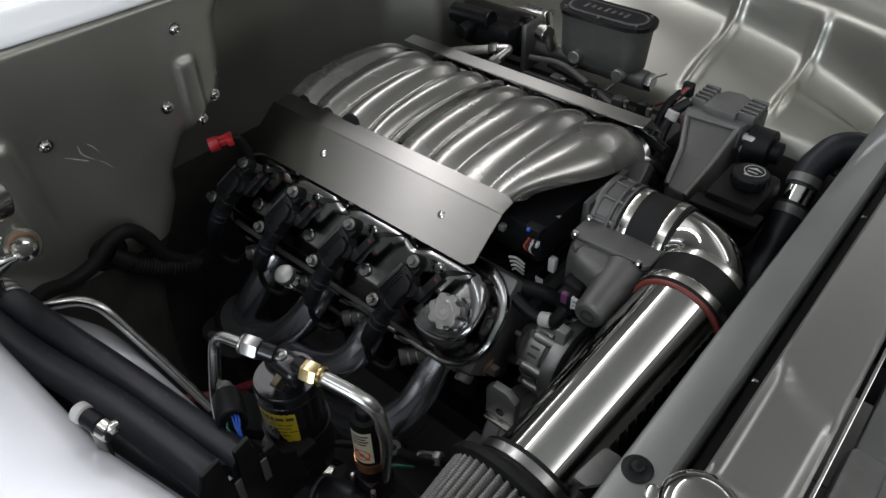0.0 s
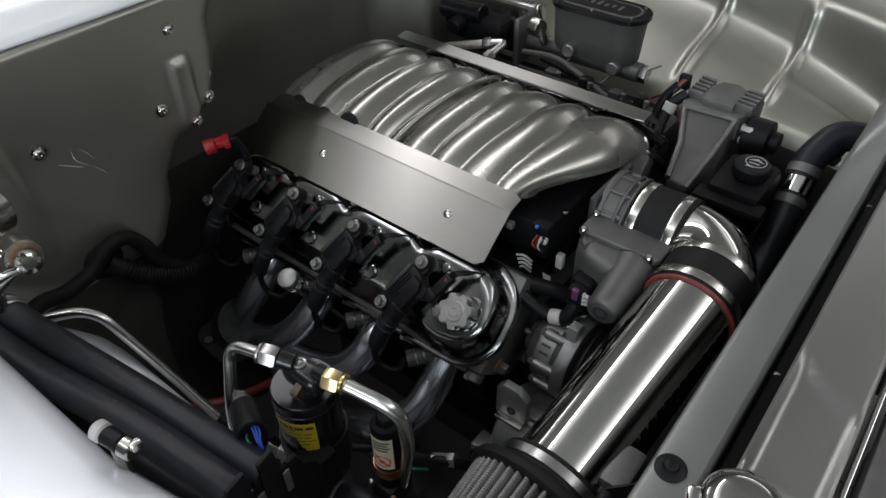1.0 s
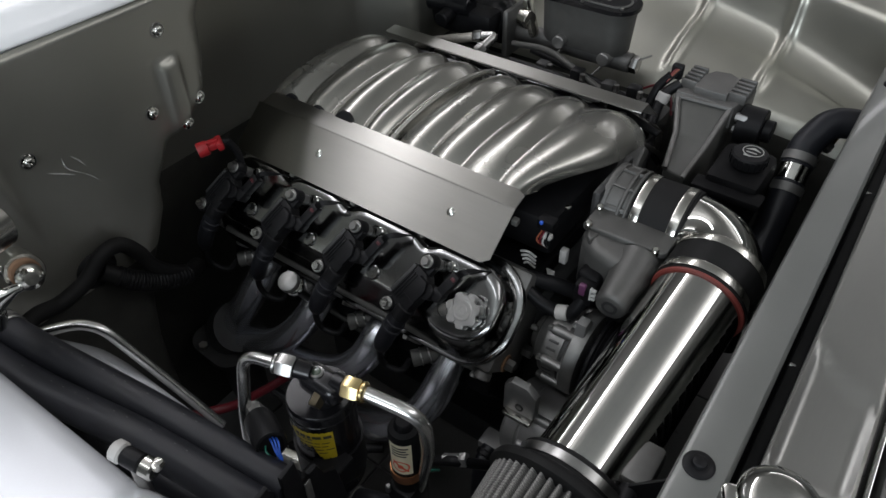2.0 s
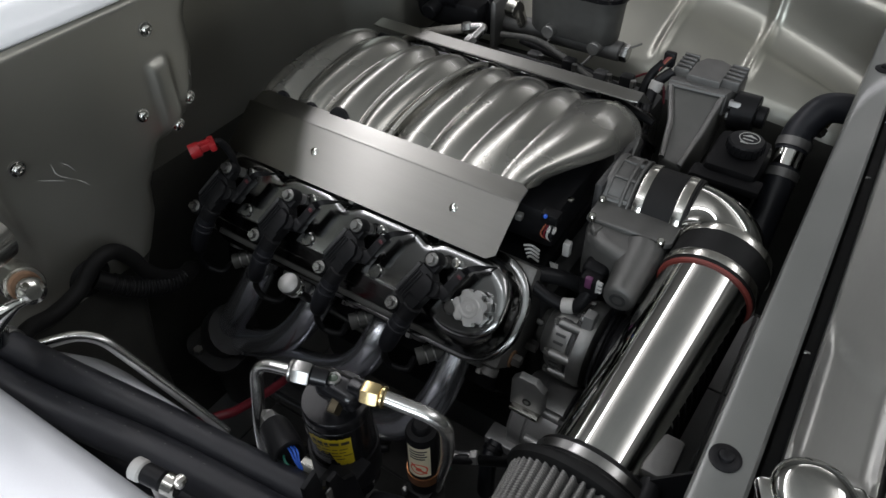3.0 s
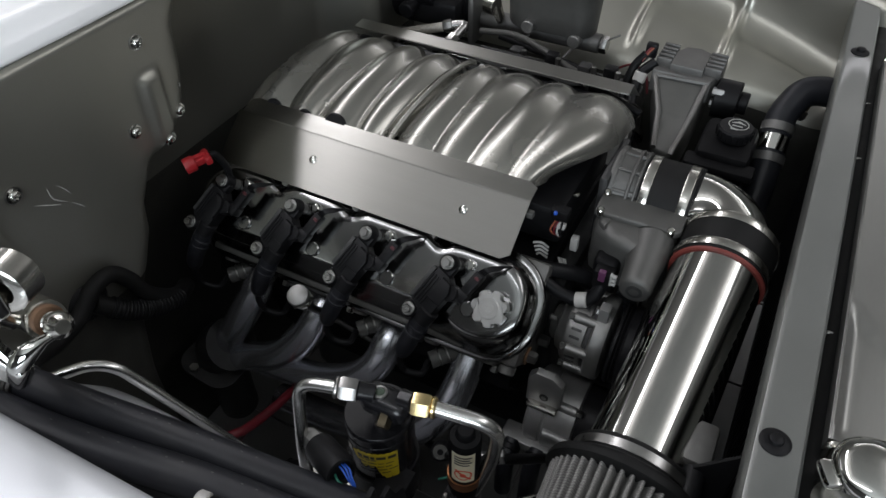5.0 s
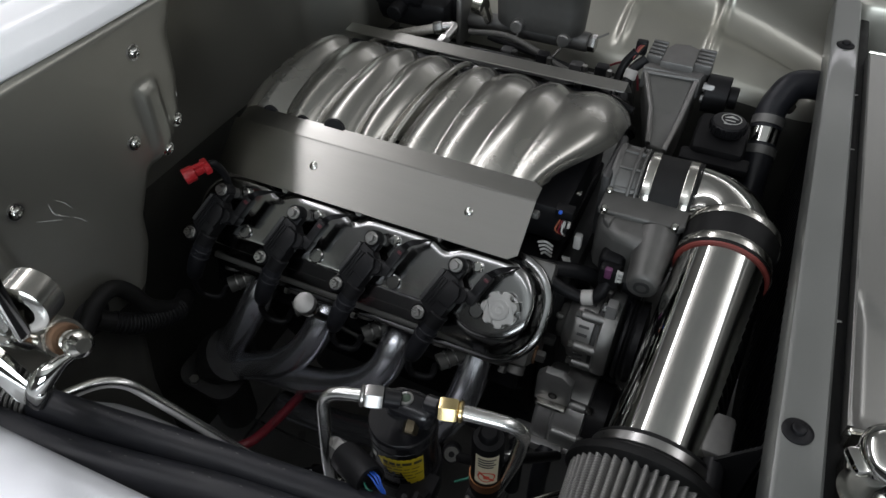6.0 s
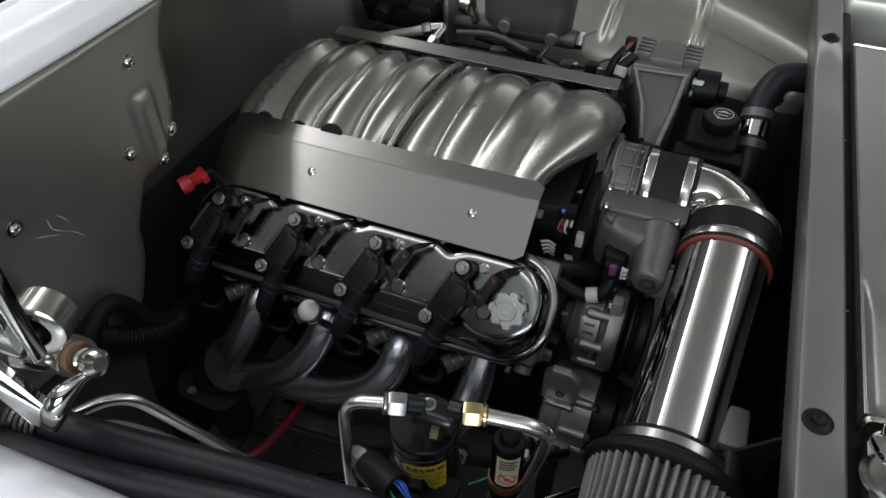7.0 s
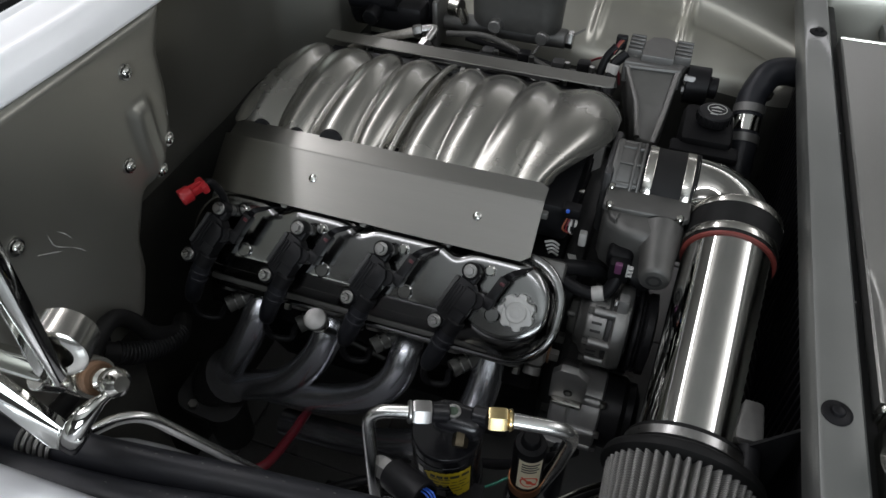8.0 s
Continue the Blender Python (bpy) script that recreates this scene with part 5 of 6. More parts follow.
def drier():
    dr = thing("receiver_drier", (0.225, -0.474, 0.78), "black receiver drier canister with yellow label", "receiver drier")
    c = Vector((0.219, -0.477, 0.0))
    part("can", lathe([(0, 0.775), (0.029, 0.775), (0.0312, 0.782), (0.0312, 0.906), (0.0308, 0.9088), (0.0298, 0.9100), (0.0, 0.9104)], tx(c.x, c.y, 0), 48), GLOSS_BLACK, dr)
    part("seam", lathe([(0.031, 0.893), (0.0318, 0.894), (0.0318, 0.897), (0.031, 0.898)], tx(c.x, c.y, 0), 48), GLOSS_BLACK, dr)
    # label: a thin curved sheet with a ragged corner
    bm = bmesh.new()
    r = 0.0315
    angs = np.linspace(radians(250), radians(330), 26)
    top, low = [], []
    for k, a in enumerate(angs):
        u = k / 25
        hi = 0.890 - (0.006 * max(0, 0.18 - u) / 0.18) - 0.001 * (k % 3 == 0)
        lo = 0.866 - 0.020 * smoothstep(0.5, 0.72, u) + 0.016 * max(0, 0.25 - u) / 0.25 + 0.004 * (k % 4 == 1)
        top.append(bm.verts.new((c.x + r * math.cos(a), c.y + r * math.sin(a), hi)))
        low.append(bm.verts.new((c.x + r * math.cos(a), c.y + r * math.sin(a), lo)))
    grid_faces(bm, [top, low])
    lab = part("label", bm, YELLOW, dr, "torn yellow paper label")
    rb = random.Random(4)
    for row in range(6):
        a = radians(262)
        z = 0.885 - 0.0052 * row
        while a < radians(316):
            da = radians(rb.uniform(6, 16))
            b = bmesh.new()
            rr = r + 0.0003
            q = [[b.verts.new((c.x + rr * math.cos(a + da * s), c.y + rr * math.sin(a + da * s), z + dz)) for s in (0, 0.5, 1)] for dz in (0.0, -(0.0042 if row == 0 else 0.0014))]
            grid_faces(b, q)
            part("print_bar", b, INK, lab)
            a += da + radians(rb.uniform(2, 4))
            if row == 1 and a > radians(294):
                break
    b = bmesh.new()
    q = [[b.verts.new((c.x + (r + 0.0003) * math.cos(radians(t)), c.y + (r + 0.0003) * math.sin(radians(t)), z)) for t in (238, 244, 249)] for z in (0.888, 0.878)]
    grid_faces(b, q)
    part("torn_patch", b, WHITE, dr, "torn white paper")
    # head block with its ports, sight glass and plug
    head = part("head_block", box((0.046, 0.026, 0.025), (0.231, -0.480, 0.9345), 0.010, None, 4), GLOSS_BLACK, dr, "black fitting block")
    part("stem", rod((0.229, -0.479, 0.909), (0.229, -0.479, 0.928), 0.0125, n=28), GLOSS_BLACK, head)
    part("sight_glass", lathe([(0, 0), (0.0065, 0), (0.0065, 0.002), (0.0045, 0.0025), (0.004, 0.001), (0, 0.001)], tx(0.226, -0.481, 0.9465), 24), STEEL, head, "round sight glass")
    part("sight_lens", lathe([(0, 0.0016), (0.0042, 0.0016), (0, 0.002)], tx(0.226, -0.481, 0.9465), 16), SIGHT, head)
    part("drain_plug", hexagon((0.236, -0.488, 0.934), (0.238, -0.5005, 0.929), 0.0068), BRONZE, head, "dull bronze hex plug")
    part("neck", rod((0.208, -0.490, 0.9505), (0.222, -0.483, 0.946), 0.0085), GLOSS_BLACK, head)
    part("neck", rod((0.242, -0.476, 0.943), (0.256, -0.476, 0.945), 0.009), GLOSS_BLACK, head)
    # silver and gold hex nuts
    a, b2 = Vector((0.2095, -0.4900, 0.9505)), Vector((0.1955, -0.4957, 0.9525))
    part("hex_nut", hexagon(a, b2, 0.0108), STEEL, dr, "silver hex nut")
    part("nut_collar", rod(b2, b2 + (b2 - a).normalized() * 0.004, 0.0095), STEEL, dr)
    a2, b3 = Vector((0.2555, -0.4775, 0.9465)), Vector((0.2705, -0.4735, 0.9465))
    part("hex_nut", hexagon(a2, b3, 0.0108), BRASS, dr, "gold hex nut")
    part("nut_collar", rod(b3, b3 + (b3 - a2).normalized() * 0.005, 0.0095), BRASS, dr)
    # clamp band round the can
    part("mount_clamp", lathe([(0.0315, 0.80), (0.034, 0.80), (0.034, 0.842), (0.0315, 0.842)], tx(c.x, c.y, 0), 40), PLASTIC, dr, "black mounting clamp")


drier()

line_a = thing("refrigerant_line", (0.16, -0.5, 0.85), "bare aluminium refrigerant line bent downwards", "refrigerant line", "refrigerant lines")
part("tube", sweep(bent([(0.196, -0.4957, 0.9523), (0.158, -0.504, 0.948), (0.170, -0.528, 0.885), (0.176, -0.54, 0.80)], 0.022, 8), 0.0058, 16), TUBE_ALU, line_a)
sw = part("pressure_switch", lathe([(0, 0), (0.0105, 0), (0.0135, 0.002), (0.0142, 0.010), (0.0145, 0.040), (0.0138, 0.043), (0.0115, 0.0435), (0.0105, 0.040), (0, 0.040)], frame_of((0.184, -0.523, 0.8935), (0.2235, -0.541, 0.9055)), 32), PLASTIC, line_a, "black pressure switch")
part("switch_hex", hexagon((0.1725, -0.518, 0.8895), (0.185, -0.5235, 0.8935), 0.0105), CAST_ALT, sw)
part("switch_neck", rod((0.167, -0.5145, 0.888), (0.174, -0.519, 0.890), 0.0075, n=18), CAST_ALT, sw)
for k in range(3):
    o = Vector((0.0024 * k - 0.002, 0.0016 * k, 0.0012 * (k % 2)))
    part("wire", sweep(smooth_path([Vector((0.217, -0.5365, 0.908)) + o, Vector((0.2245, -0.5395, 0.910)) + o, Vector((0.2305, -0.5425, 0.9055)) + o * 0.6, Vector((0.235, -0.5435, 0.8985)) + o * 0.3, Vector((0.231, -0.545, 0.888))], 5), 0.00085, 8), BLUE_WIRE, sw)
part("wire", sweep(smooth_path([(0.216, -0.5425, 0.904), (0.2215, -0.5465, 0.9035), (0.228, -0.5465, 0.900), (0.2345, -0.544, 0.8965), (0.231, -0.545, 0.888)], 5), 0.0011, 8), GREEN_WIRE, sw)
line_b = thing("refrigerant_line", (0.33, -0.45, 0.8), "bare aluminium refrigerant line with a round bend", "refrigerant line", "refrigerant lines")
part("tube", sweep(bent([(0.274, -0.472, 0.945), (0.326, -0.460, 0.938), (0.318, -0.446, 0.86), (0.298, -0.44, 0.77)], 0.026, 8), 0.0066, 16), TUBE_ALU, line_b)


def canister():
    can = thing("relay_canister", (0.292, -0.45, 0.76), "small black canister with cream warning label", "canister")
    c = Vector((0.2895, -0.4455, 0.013))
    part("can_body", lathe([(0, 0.77), (0.0147, 0.77), (0.0155, 0.775), (0.0155, 0.860), (0.0142, 0.8635), (0.0095, 0.8655), (0.0085, 0.872), (0.0070, 0.8735), (0, 0.8735)], tx(c.x, c.y, c.z), 32), MATT_BLACK, can)
    part("copper_ring", lathe([(0.0148, 0.788), (0.0168, 0.788), (0.0168, 0.800), (0.0148, 0.800)], tx(c.x, c.y, c.z), 32), COPPER, can, "copper ring")
    bm = bmesh.new()
    angs = np.linspace(radians(246), radians(332), 12)
    grid_faces(bm, [[bm.verts.new((c.x + 0.0158 * math.cos(a), c.y + 0.0158 * math.sin(a), z)) for a in angs] for z in (0.868, 0.819)])
    lab = part("label", bm, CREAM, can, "cream paper label")
    for k in range(4):
        b = bmesh.new()
        z = 0.864 - 0.0042 * k
        grid_faces(b, [[b.verts.new((c.x + 0.0161 * math.cos(a), c.y + 0.0161 * math.sin(a), z + dz)) for a in np.linspace(radians(258), radians(320 - 8 * (k % 2)), 8)] for dz in (0, -0.0022)])
        part("print_bar", b, INK, lab)
    # red prohibition ring with a stroke
    b = bmesh.new()
    ring = []
    for rr in (0.0088, 0.0072):
        ring.append([b.verts.new((c.x + 0.0162 * math.cos(radians(290) + rr * math.cos(t) / 0.0158), c.y + 0.0162 * math.sin(radians(290) + rr * math.cos(t) / 0.0158), 0.8325 + rr * math.sin(t))) for t in np.linspace(0, 2 * math.pi, 28, endpoint=False)])
    grid_faces(b, ring, close_u=True)
    part("warning_ring", b, RED_INK, lab, "red ring")
    b = bmesh.new()
    q = []
    for off in (-0.0009, 0.0009):
        q.append([b.verts.new((c.x + 0.0162 * math.cos(radians(290) + (s * 0.0075 + off) / 0.0158), c.y + 0.0162 * math.sin(radians(290) + (s * 0.0075 + off) / 0.0158), 0.8325 - s * 0.0075 + off)) for s in np.linspace(-1, 1, 6)])
    grid_faces(b, q)
    part("warning_stroke", b, RED_INK, lab, "red stroke")
    part("inner_mark", lathe([(0, 0), (0.003, 0), (0.003, 0.0002), (0, 0.0002)], tx(c.x + 0.0162 * math.cos(radians(290)), c.y + 0.0162 * math.sin(radians(290)), 0.8325) @ pose(0, 0, 0, 90, 0, 20), 12), RED_INK, lab)
    part("holder", box((0.03, 0.035, 0.05), (0.288, -0.445, 0.755), 0.005), PLASTIC, can, "black holder")
    for dx in (-0.014, 0.016):
        part("terminal", rod((0.292 + dx, -0.464, 0.775), (0.292 + dx, -0.464, 0.786), 0.003, n=10), STEEL, can)


COPPER = mat("copper", (0.55, 0.25, 0.12), 0.35, 1.0, 0.15, 60, 500, 0.03)
canister()


def heater_hoses():
    for k, (pts, r) in enumerate((([(-0.24, -0.61, 0.905), (-0.13, -0.602, 0.902), (-0.03, -0.591, 0.900), (0.08, -0.576, 0.897), (0.19, -0.563, 0.893), (0.2555, -0.555, 0.892)], 0.0158),
                                  ([(-0.24, -0.635, 0.898), (-0.1, -0.630, 0.900), (0.0, -0.620, 0.900), (0.12, -0.600, 0.902), (0.22, -0.589, 0.902), (0.2555, -0.585, 0.900)], 0.0165),
                                  ([(-0.24, -0.63, 0.865), (-0.05, -0.624, 0.865), (0.1, -0.61, 0.866), (0.25, -0.585, 0.866)], 0.0145))):
        hose = thing("heater_hose", pts[2], "black rubber heater hose along the fender", "hose", "heater hoses")
        part("hose_body", sweep(smooth_path(pts, 8), r, 22), RUBBER, hose)
        if k == 0:
            for i in range(6):
                c = Vector((-0.125 + 0.006 * i, -0.6018 + 0.0005 * i, 0.9018))
                part("braid_ring", rod(c, c + Vector((0.004, 0, 0)), 0.0182, n=28), STEEL if i % 2 else CAST, hose, "metal ferrule ring")
        # printed line along the hose
        if k < 2:
            path = smooth_path(pts, 8)
            rb = random.Random(k)
            for i in range(14, 30):
                if rb.random() < 0.7:
                    c, d = path[i], (path[i + 1] - path[i])
                    part("print_bar", box((0.0022, 0.0006, 0.0003), (0, 0.3 * r, 0.954 * r + 0.0001), 0, tx(*c) @ d.to_track_quat("X", "Z").to_matrix().to_4x4()), GREY_PLASTIC, hose)
    brk = thing("hose_bracket", (0.25, -0.56, 0.84), "black slotted steel hose bracket", "bracket")
    edge = [(-0.600, 0.80), (-0.600, 0.905), (-0.594, 0.923), (-0.576, 0.927), (-0.575, 0.886), (-0.5635, 0.886), (-0.563, 0.921), (-0.547, 0.925), (-0.5455, 0.892), (-0.538, 0.886), (-0.5375, 0.893), (-0.527, 0.893), (-0.522, 0.872), (-0.508, 0.862), (-0.500, 0.80)]
    part("plate", prism(edge, 0, 0.004, Matrix(((0, 0, 1, 0.256), (1, 0, 0, 0), (0, 1, 0, 0), (0, 0, 0, 1))), 0.0008), PLASTIC, brk, "notched upright plate")
    part("flange", box((0.030, 0.10, 0.004), (0.244, -0.535, 0.846), 0.001), PLASTIC, brk)
    for y in (-0.5692, -0.5418):
        part("slot_tab", box((0.002, 0.007, 0.030), (0.262, y, 0.874), 0.0008), CAST, brk, "bare metal tab")
    # bright clamp with a dark body beside the fender lip
    clamp = thing("rubber_bumper", (0.195, -0.63, 0.955), "black rubber bumper with a white end on the fender lip", "bumper")
    path = [Vector((0.172, -0.634, 0.978)), Vector((0.210, -0.627, 0.974))]
    part("stem", rod((0.190, -0.634, 0.93), (0.190, -0.631, 0.972), 0.005), STEEL, clamp)
    part("clamp_end", rod(path[0], path[0].lerp(path[1], 0.25), 0.0085), WHITE, clamp, "white end")
    part("clamp_core", rod(path[0].lerp(path[1], 0.25), path[0].lerp(path[1], 0.7), 0.0078), PLASTIC, clamp)
    part("clamp_end", rod(path[0].lerp(path[1], 0.7), path[1], 0.0082), CHROME_DULL, clamp)
    part("clamp_ear", box((0.009, 0.010, 0.008), path[1] + Vector((0, 0.003, 0.005)), 0.003), CHROME_DULL, clamp)


heater_hoses()

hard = thing("aluminium_hard_line", (-0.05, -0.54, 0.8), "bare aluminium hard line bent over the wheel arch", "hard line")
part("tube", sweep(bent([(-0.150, -0.61, 0.842), (-0.128, -0.573, 0.850), (-0.088, -0.527, 0.856), (-0.022, -0.498, 0.752), (0.02, -0.482, 0.690)], 0.03, 8), 0.0062, 16), TUBE_ALU, hard)

# lower hoses and cable near the canister
low = thing("lower_radiator_hose", (0.25, -0.46, 0.72), "black lower hose with ribbed grey clamp", "hose")
part("hose_body", sweep(smooth_path([(0.10, -0.50, 0.66), (0.17, -0.50, 0.705), (0.23, -0.49, 0.735), (0.29, -0.475, 0.745), (0.38, -0.46, 0.72)], 6), 0.021, 20), RUBBER, low)
for k in range(4):
    part("ridge", rod((0.245 + 0.008 * k, -0.487 + 0.002 * k, 0.739), (0.249 + 0.008 * k, -0.486 + 0.002 * k, 0.7395), 0.0235, n=28), GREY_PLASTIC, low)
cyl = thing("steering_damper", (0.02, -0.50, 0.62), "pale metal cylinder with black band", "cylinder")
part("cylinder_body", rod((0.012, -0.405, 0.508), (0.12, -0.385, 0.508), 0.024, n=32), CHROME_DULL, cyl)
part("cylinder_nose", rod((-0.012, -0.409, 0.508), (0.012, -0.405, 0.508), 0.014), CHROME_DULL, cyl)
part("cylinder_band", rod((0.060, -0.396, 0.508), (0.068, -0.3945, 0.508), 0.0248), PLASTIC, cyl)

# red battery cable and thin lines under the headers
cab = thing("battery_cable", (0.0, -0.42, 0.55), "red battery cable under the exhaust header", "cable")
part("cable", sweep(smooth_path([(-0.06, -0.49, 0.648), (-0.042, -0.455, 0.638), (-0.036, -0.43, 0.626), (-0.043, -0.37, 0.592), (-0.05, -0.318, 0.566), (-0.055, -0.26, 0.53)], 6), 0.0065, 12), RED_WIRE, cab)
part("sheath", sweep(smooth_path([(-0.14, -0.43, 0.47), (-0.05, -0.42, 0.50), (0.06, -0.38, 0.54), (0.14, -0.33, 0.55)], 6), 0.007, 10), PLASTIC, cab)
chassis = thing("chassis_rail", (0, -0.3, 0.38), "black painted steel chassis rail", "chassis rail")
part("rail", box((1.4, 0.07, 0.10), (0.1, -0.44, 0.40), 0.008), CAST_DARK, chassis)
part("rail", box((1.4, 0.07, 0.10), (0.1, 0.44, 0.40), 0.008), CAST_DARK, chassis)

# rubber grommet and hose bundle through the firewall
bun = thing("firewall_loom", (-0.24, -0.41, 0.76), "black corrugated wiring loom looped against the firewall", "wiring loom")
part("loom", sweep(smooth_path([(-0.15, -0.60, 0.83), (-0.185, -0.555, 0.822), (-0.20, -0.518, 0.805), (-0.205, -0.478, 0.808), (-0.207, -0.445, 0.828), (-0.208, -0.418, 0.826), (-0.205, -0.400, 0.800), (-0.20, -0.390, 0.770), (-0.20, -0.36, 0.735), (-0.22, -0.32, 0.70)], 6), 0.0105, 14), SILICONE, bun, "taped black loom")
tube = smooth_path([(-0.215, -0.450, 0.800), (-0.20, -0.425, 0.772), (-0.195, -0.395, 0.748), (-0.20, -0.352, 0.722), (-0.225, -0.315, 0.70)], 8)
cov = part("corrugated_cover", sweep(tube, 0.0125, 16), SILICONE, bun, "corrugated black cover")
for k in range(4, len(tube) - 8):
    part("ridge", rod(tube[k], tube[k] + (tube[k + 1] - tube[k]).normalized() * 0.0028, 0.0145, n=16), PLASTIC, cov)
part("grommet", lathe([(0, -0.02), (0.026, -0.02), (0.028, 0.002), (0.022, 0.008), (0, 0.008)], pose(-0.224, -0.452, 0.80, 0, 90, 0), 28), SILICONE, bun, "rubber grommet")


# ---- hood hinge ----
def bar(p, q, width, thick, up=(0, 0, 1), bm=None):
    """A flat milled arm from p to q with round ends."""
    p, q = Vector(p), Vector(q)
    x = (q - p).normalized()
    z = Vector(up)
    z = (z - x * z.dot(x)).normalized()
    y = z.cross(x)
    m = Matrix((x, y, z)).transposed().to_4x4()
    m.translation = (p + q) / 2
    n = (q - p).length
    return prism(stadium(n + width, width, width * 0.49, 6), -thick / 2, thick / 2, m, min(0.0015, thick / 4), bm)


def hinge():
    hg = thing("hood_hinge", (-0.05, -0.6, 0.9), "polished billet aluminium hood hinge with ball stud", "hood hinge")
    ball = Vector((-0.012, -0.579, 1.008))
    HX = Vector((-0.88, 0.17, -0.44)).normalized()
    part("ball_stud", lathe([(0, -0.012), (0.006, -0.0115), (0.0105, -0.006), (0.012, 0.0), (0.0105, 0.006), (0.006, 0.0095), (0.0055, 0.014), (0.009, 0.016), (0.009, 0.022), (0.0065, 0.024), (0.0065, 0.034), (0, 0.034)], frame_of(ball, ball + HX), 28), CHROME_DULL, hg, "rounded ball stud")
    part("bush", rod(ball + HX * 0.024, ball + HX * 0.042, 0.0135), RUST, hg, "rusty bush")
    part("pivot", lathe([(0.0125, 0), (0.0165, 0), (0.0172, 0.002), (0.0172, 0.06), (0, 0.06), (0, 0.012), (0.0125, 0.012)], frame_of(ball + HX * 0.030, ball + HX), 32), CHROME_DULL, hg, "grey turned pivot tube")
    part("drum", lathe([(0, 0.006), (0.012, 0.006), (0.013, 0.0), (0.0205, 0.0), (0.0225, 0.0015), (0.0225, 0.024), (0.0205, 0.026), (0, 0.026)], frame_of(Vector((-0.026, -0.599, 1.060)), Vector((-0.040, -0.56, 1.056))), 44), CHROME_DULL, hg, "polished drum")
    part("link_arm", sweep([ball + Vector((-0.001, -0.006, -0.006)), ball + Vector((-0.004, -0.014, -0.006)), ball + Vector((-0.009, -0.026, -0.010)), ball + Vector((-0.013, -0.033, -0.016)), ball + Vector((-0.017, -0.036, -0.024))], lambda t: 0.0035 + 0.0055 * smoothstep(0.1, 0.6, t), 16), CHROME, hg, "tapered link arm")
    part("foot", box((0.019, 0.017, 0.044), (0, 0, 0), 0.006, tx(-0.036, -0.614, 0.972) @ pose(0, 0, 0, 0, 34, 0), seg=3), CHROME, hg, "polished lug")
    part("upper_arm", bar((-0.033, -0.604, 1.042), (-0.012, -0.606, 1.20), 0.021, 0.008, (0, -1, 0.15)), CHROME, hg, "polished upper arm")
    part("middle_arm", bar((-0.050, -0.600, 1.036), (-0.17, -0.598, 1.022), 0.017, 0.010, (0.45, -0.75, 0.48)), CHROME, hg, "polished middle arm")
    part("lower_arm", bar((-0.054, -0.613, 0.962), (-0.165, -0.612, 1.085), 0.019, 0.011, (0.45, -0.75, 0.48)), CHROME, hg, "polished lower arm")
    part("spacer", rod((-0.052, -0.606, 1.028), (-0.056, -0.590, 1.000), 0.0075, n=24), CHROME_DULL, hg)


hinge()


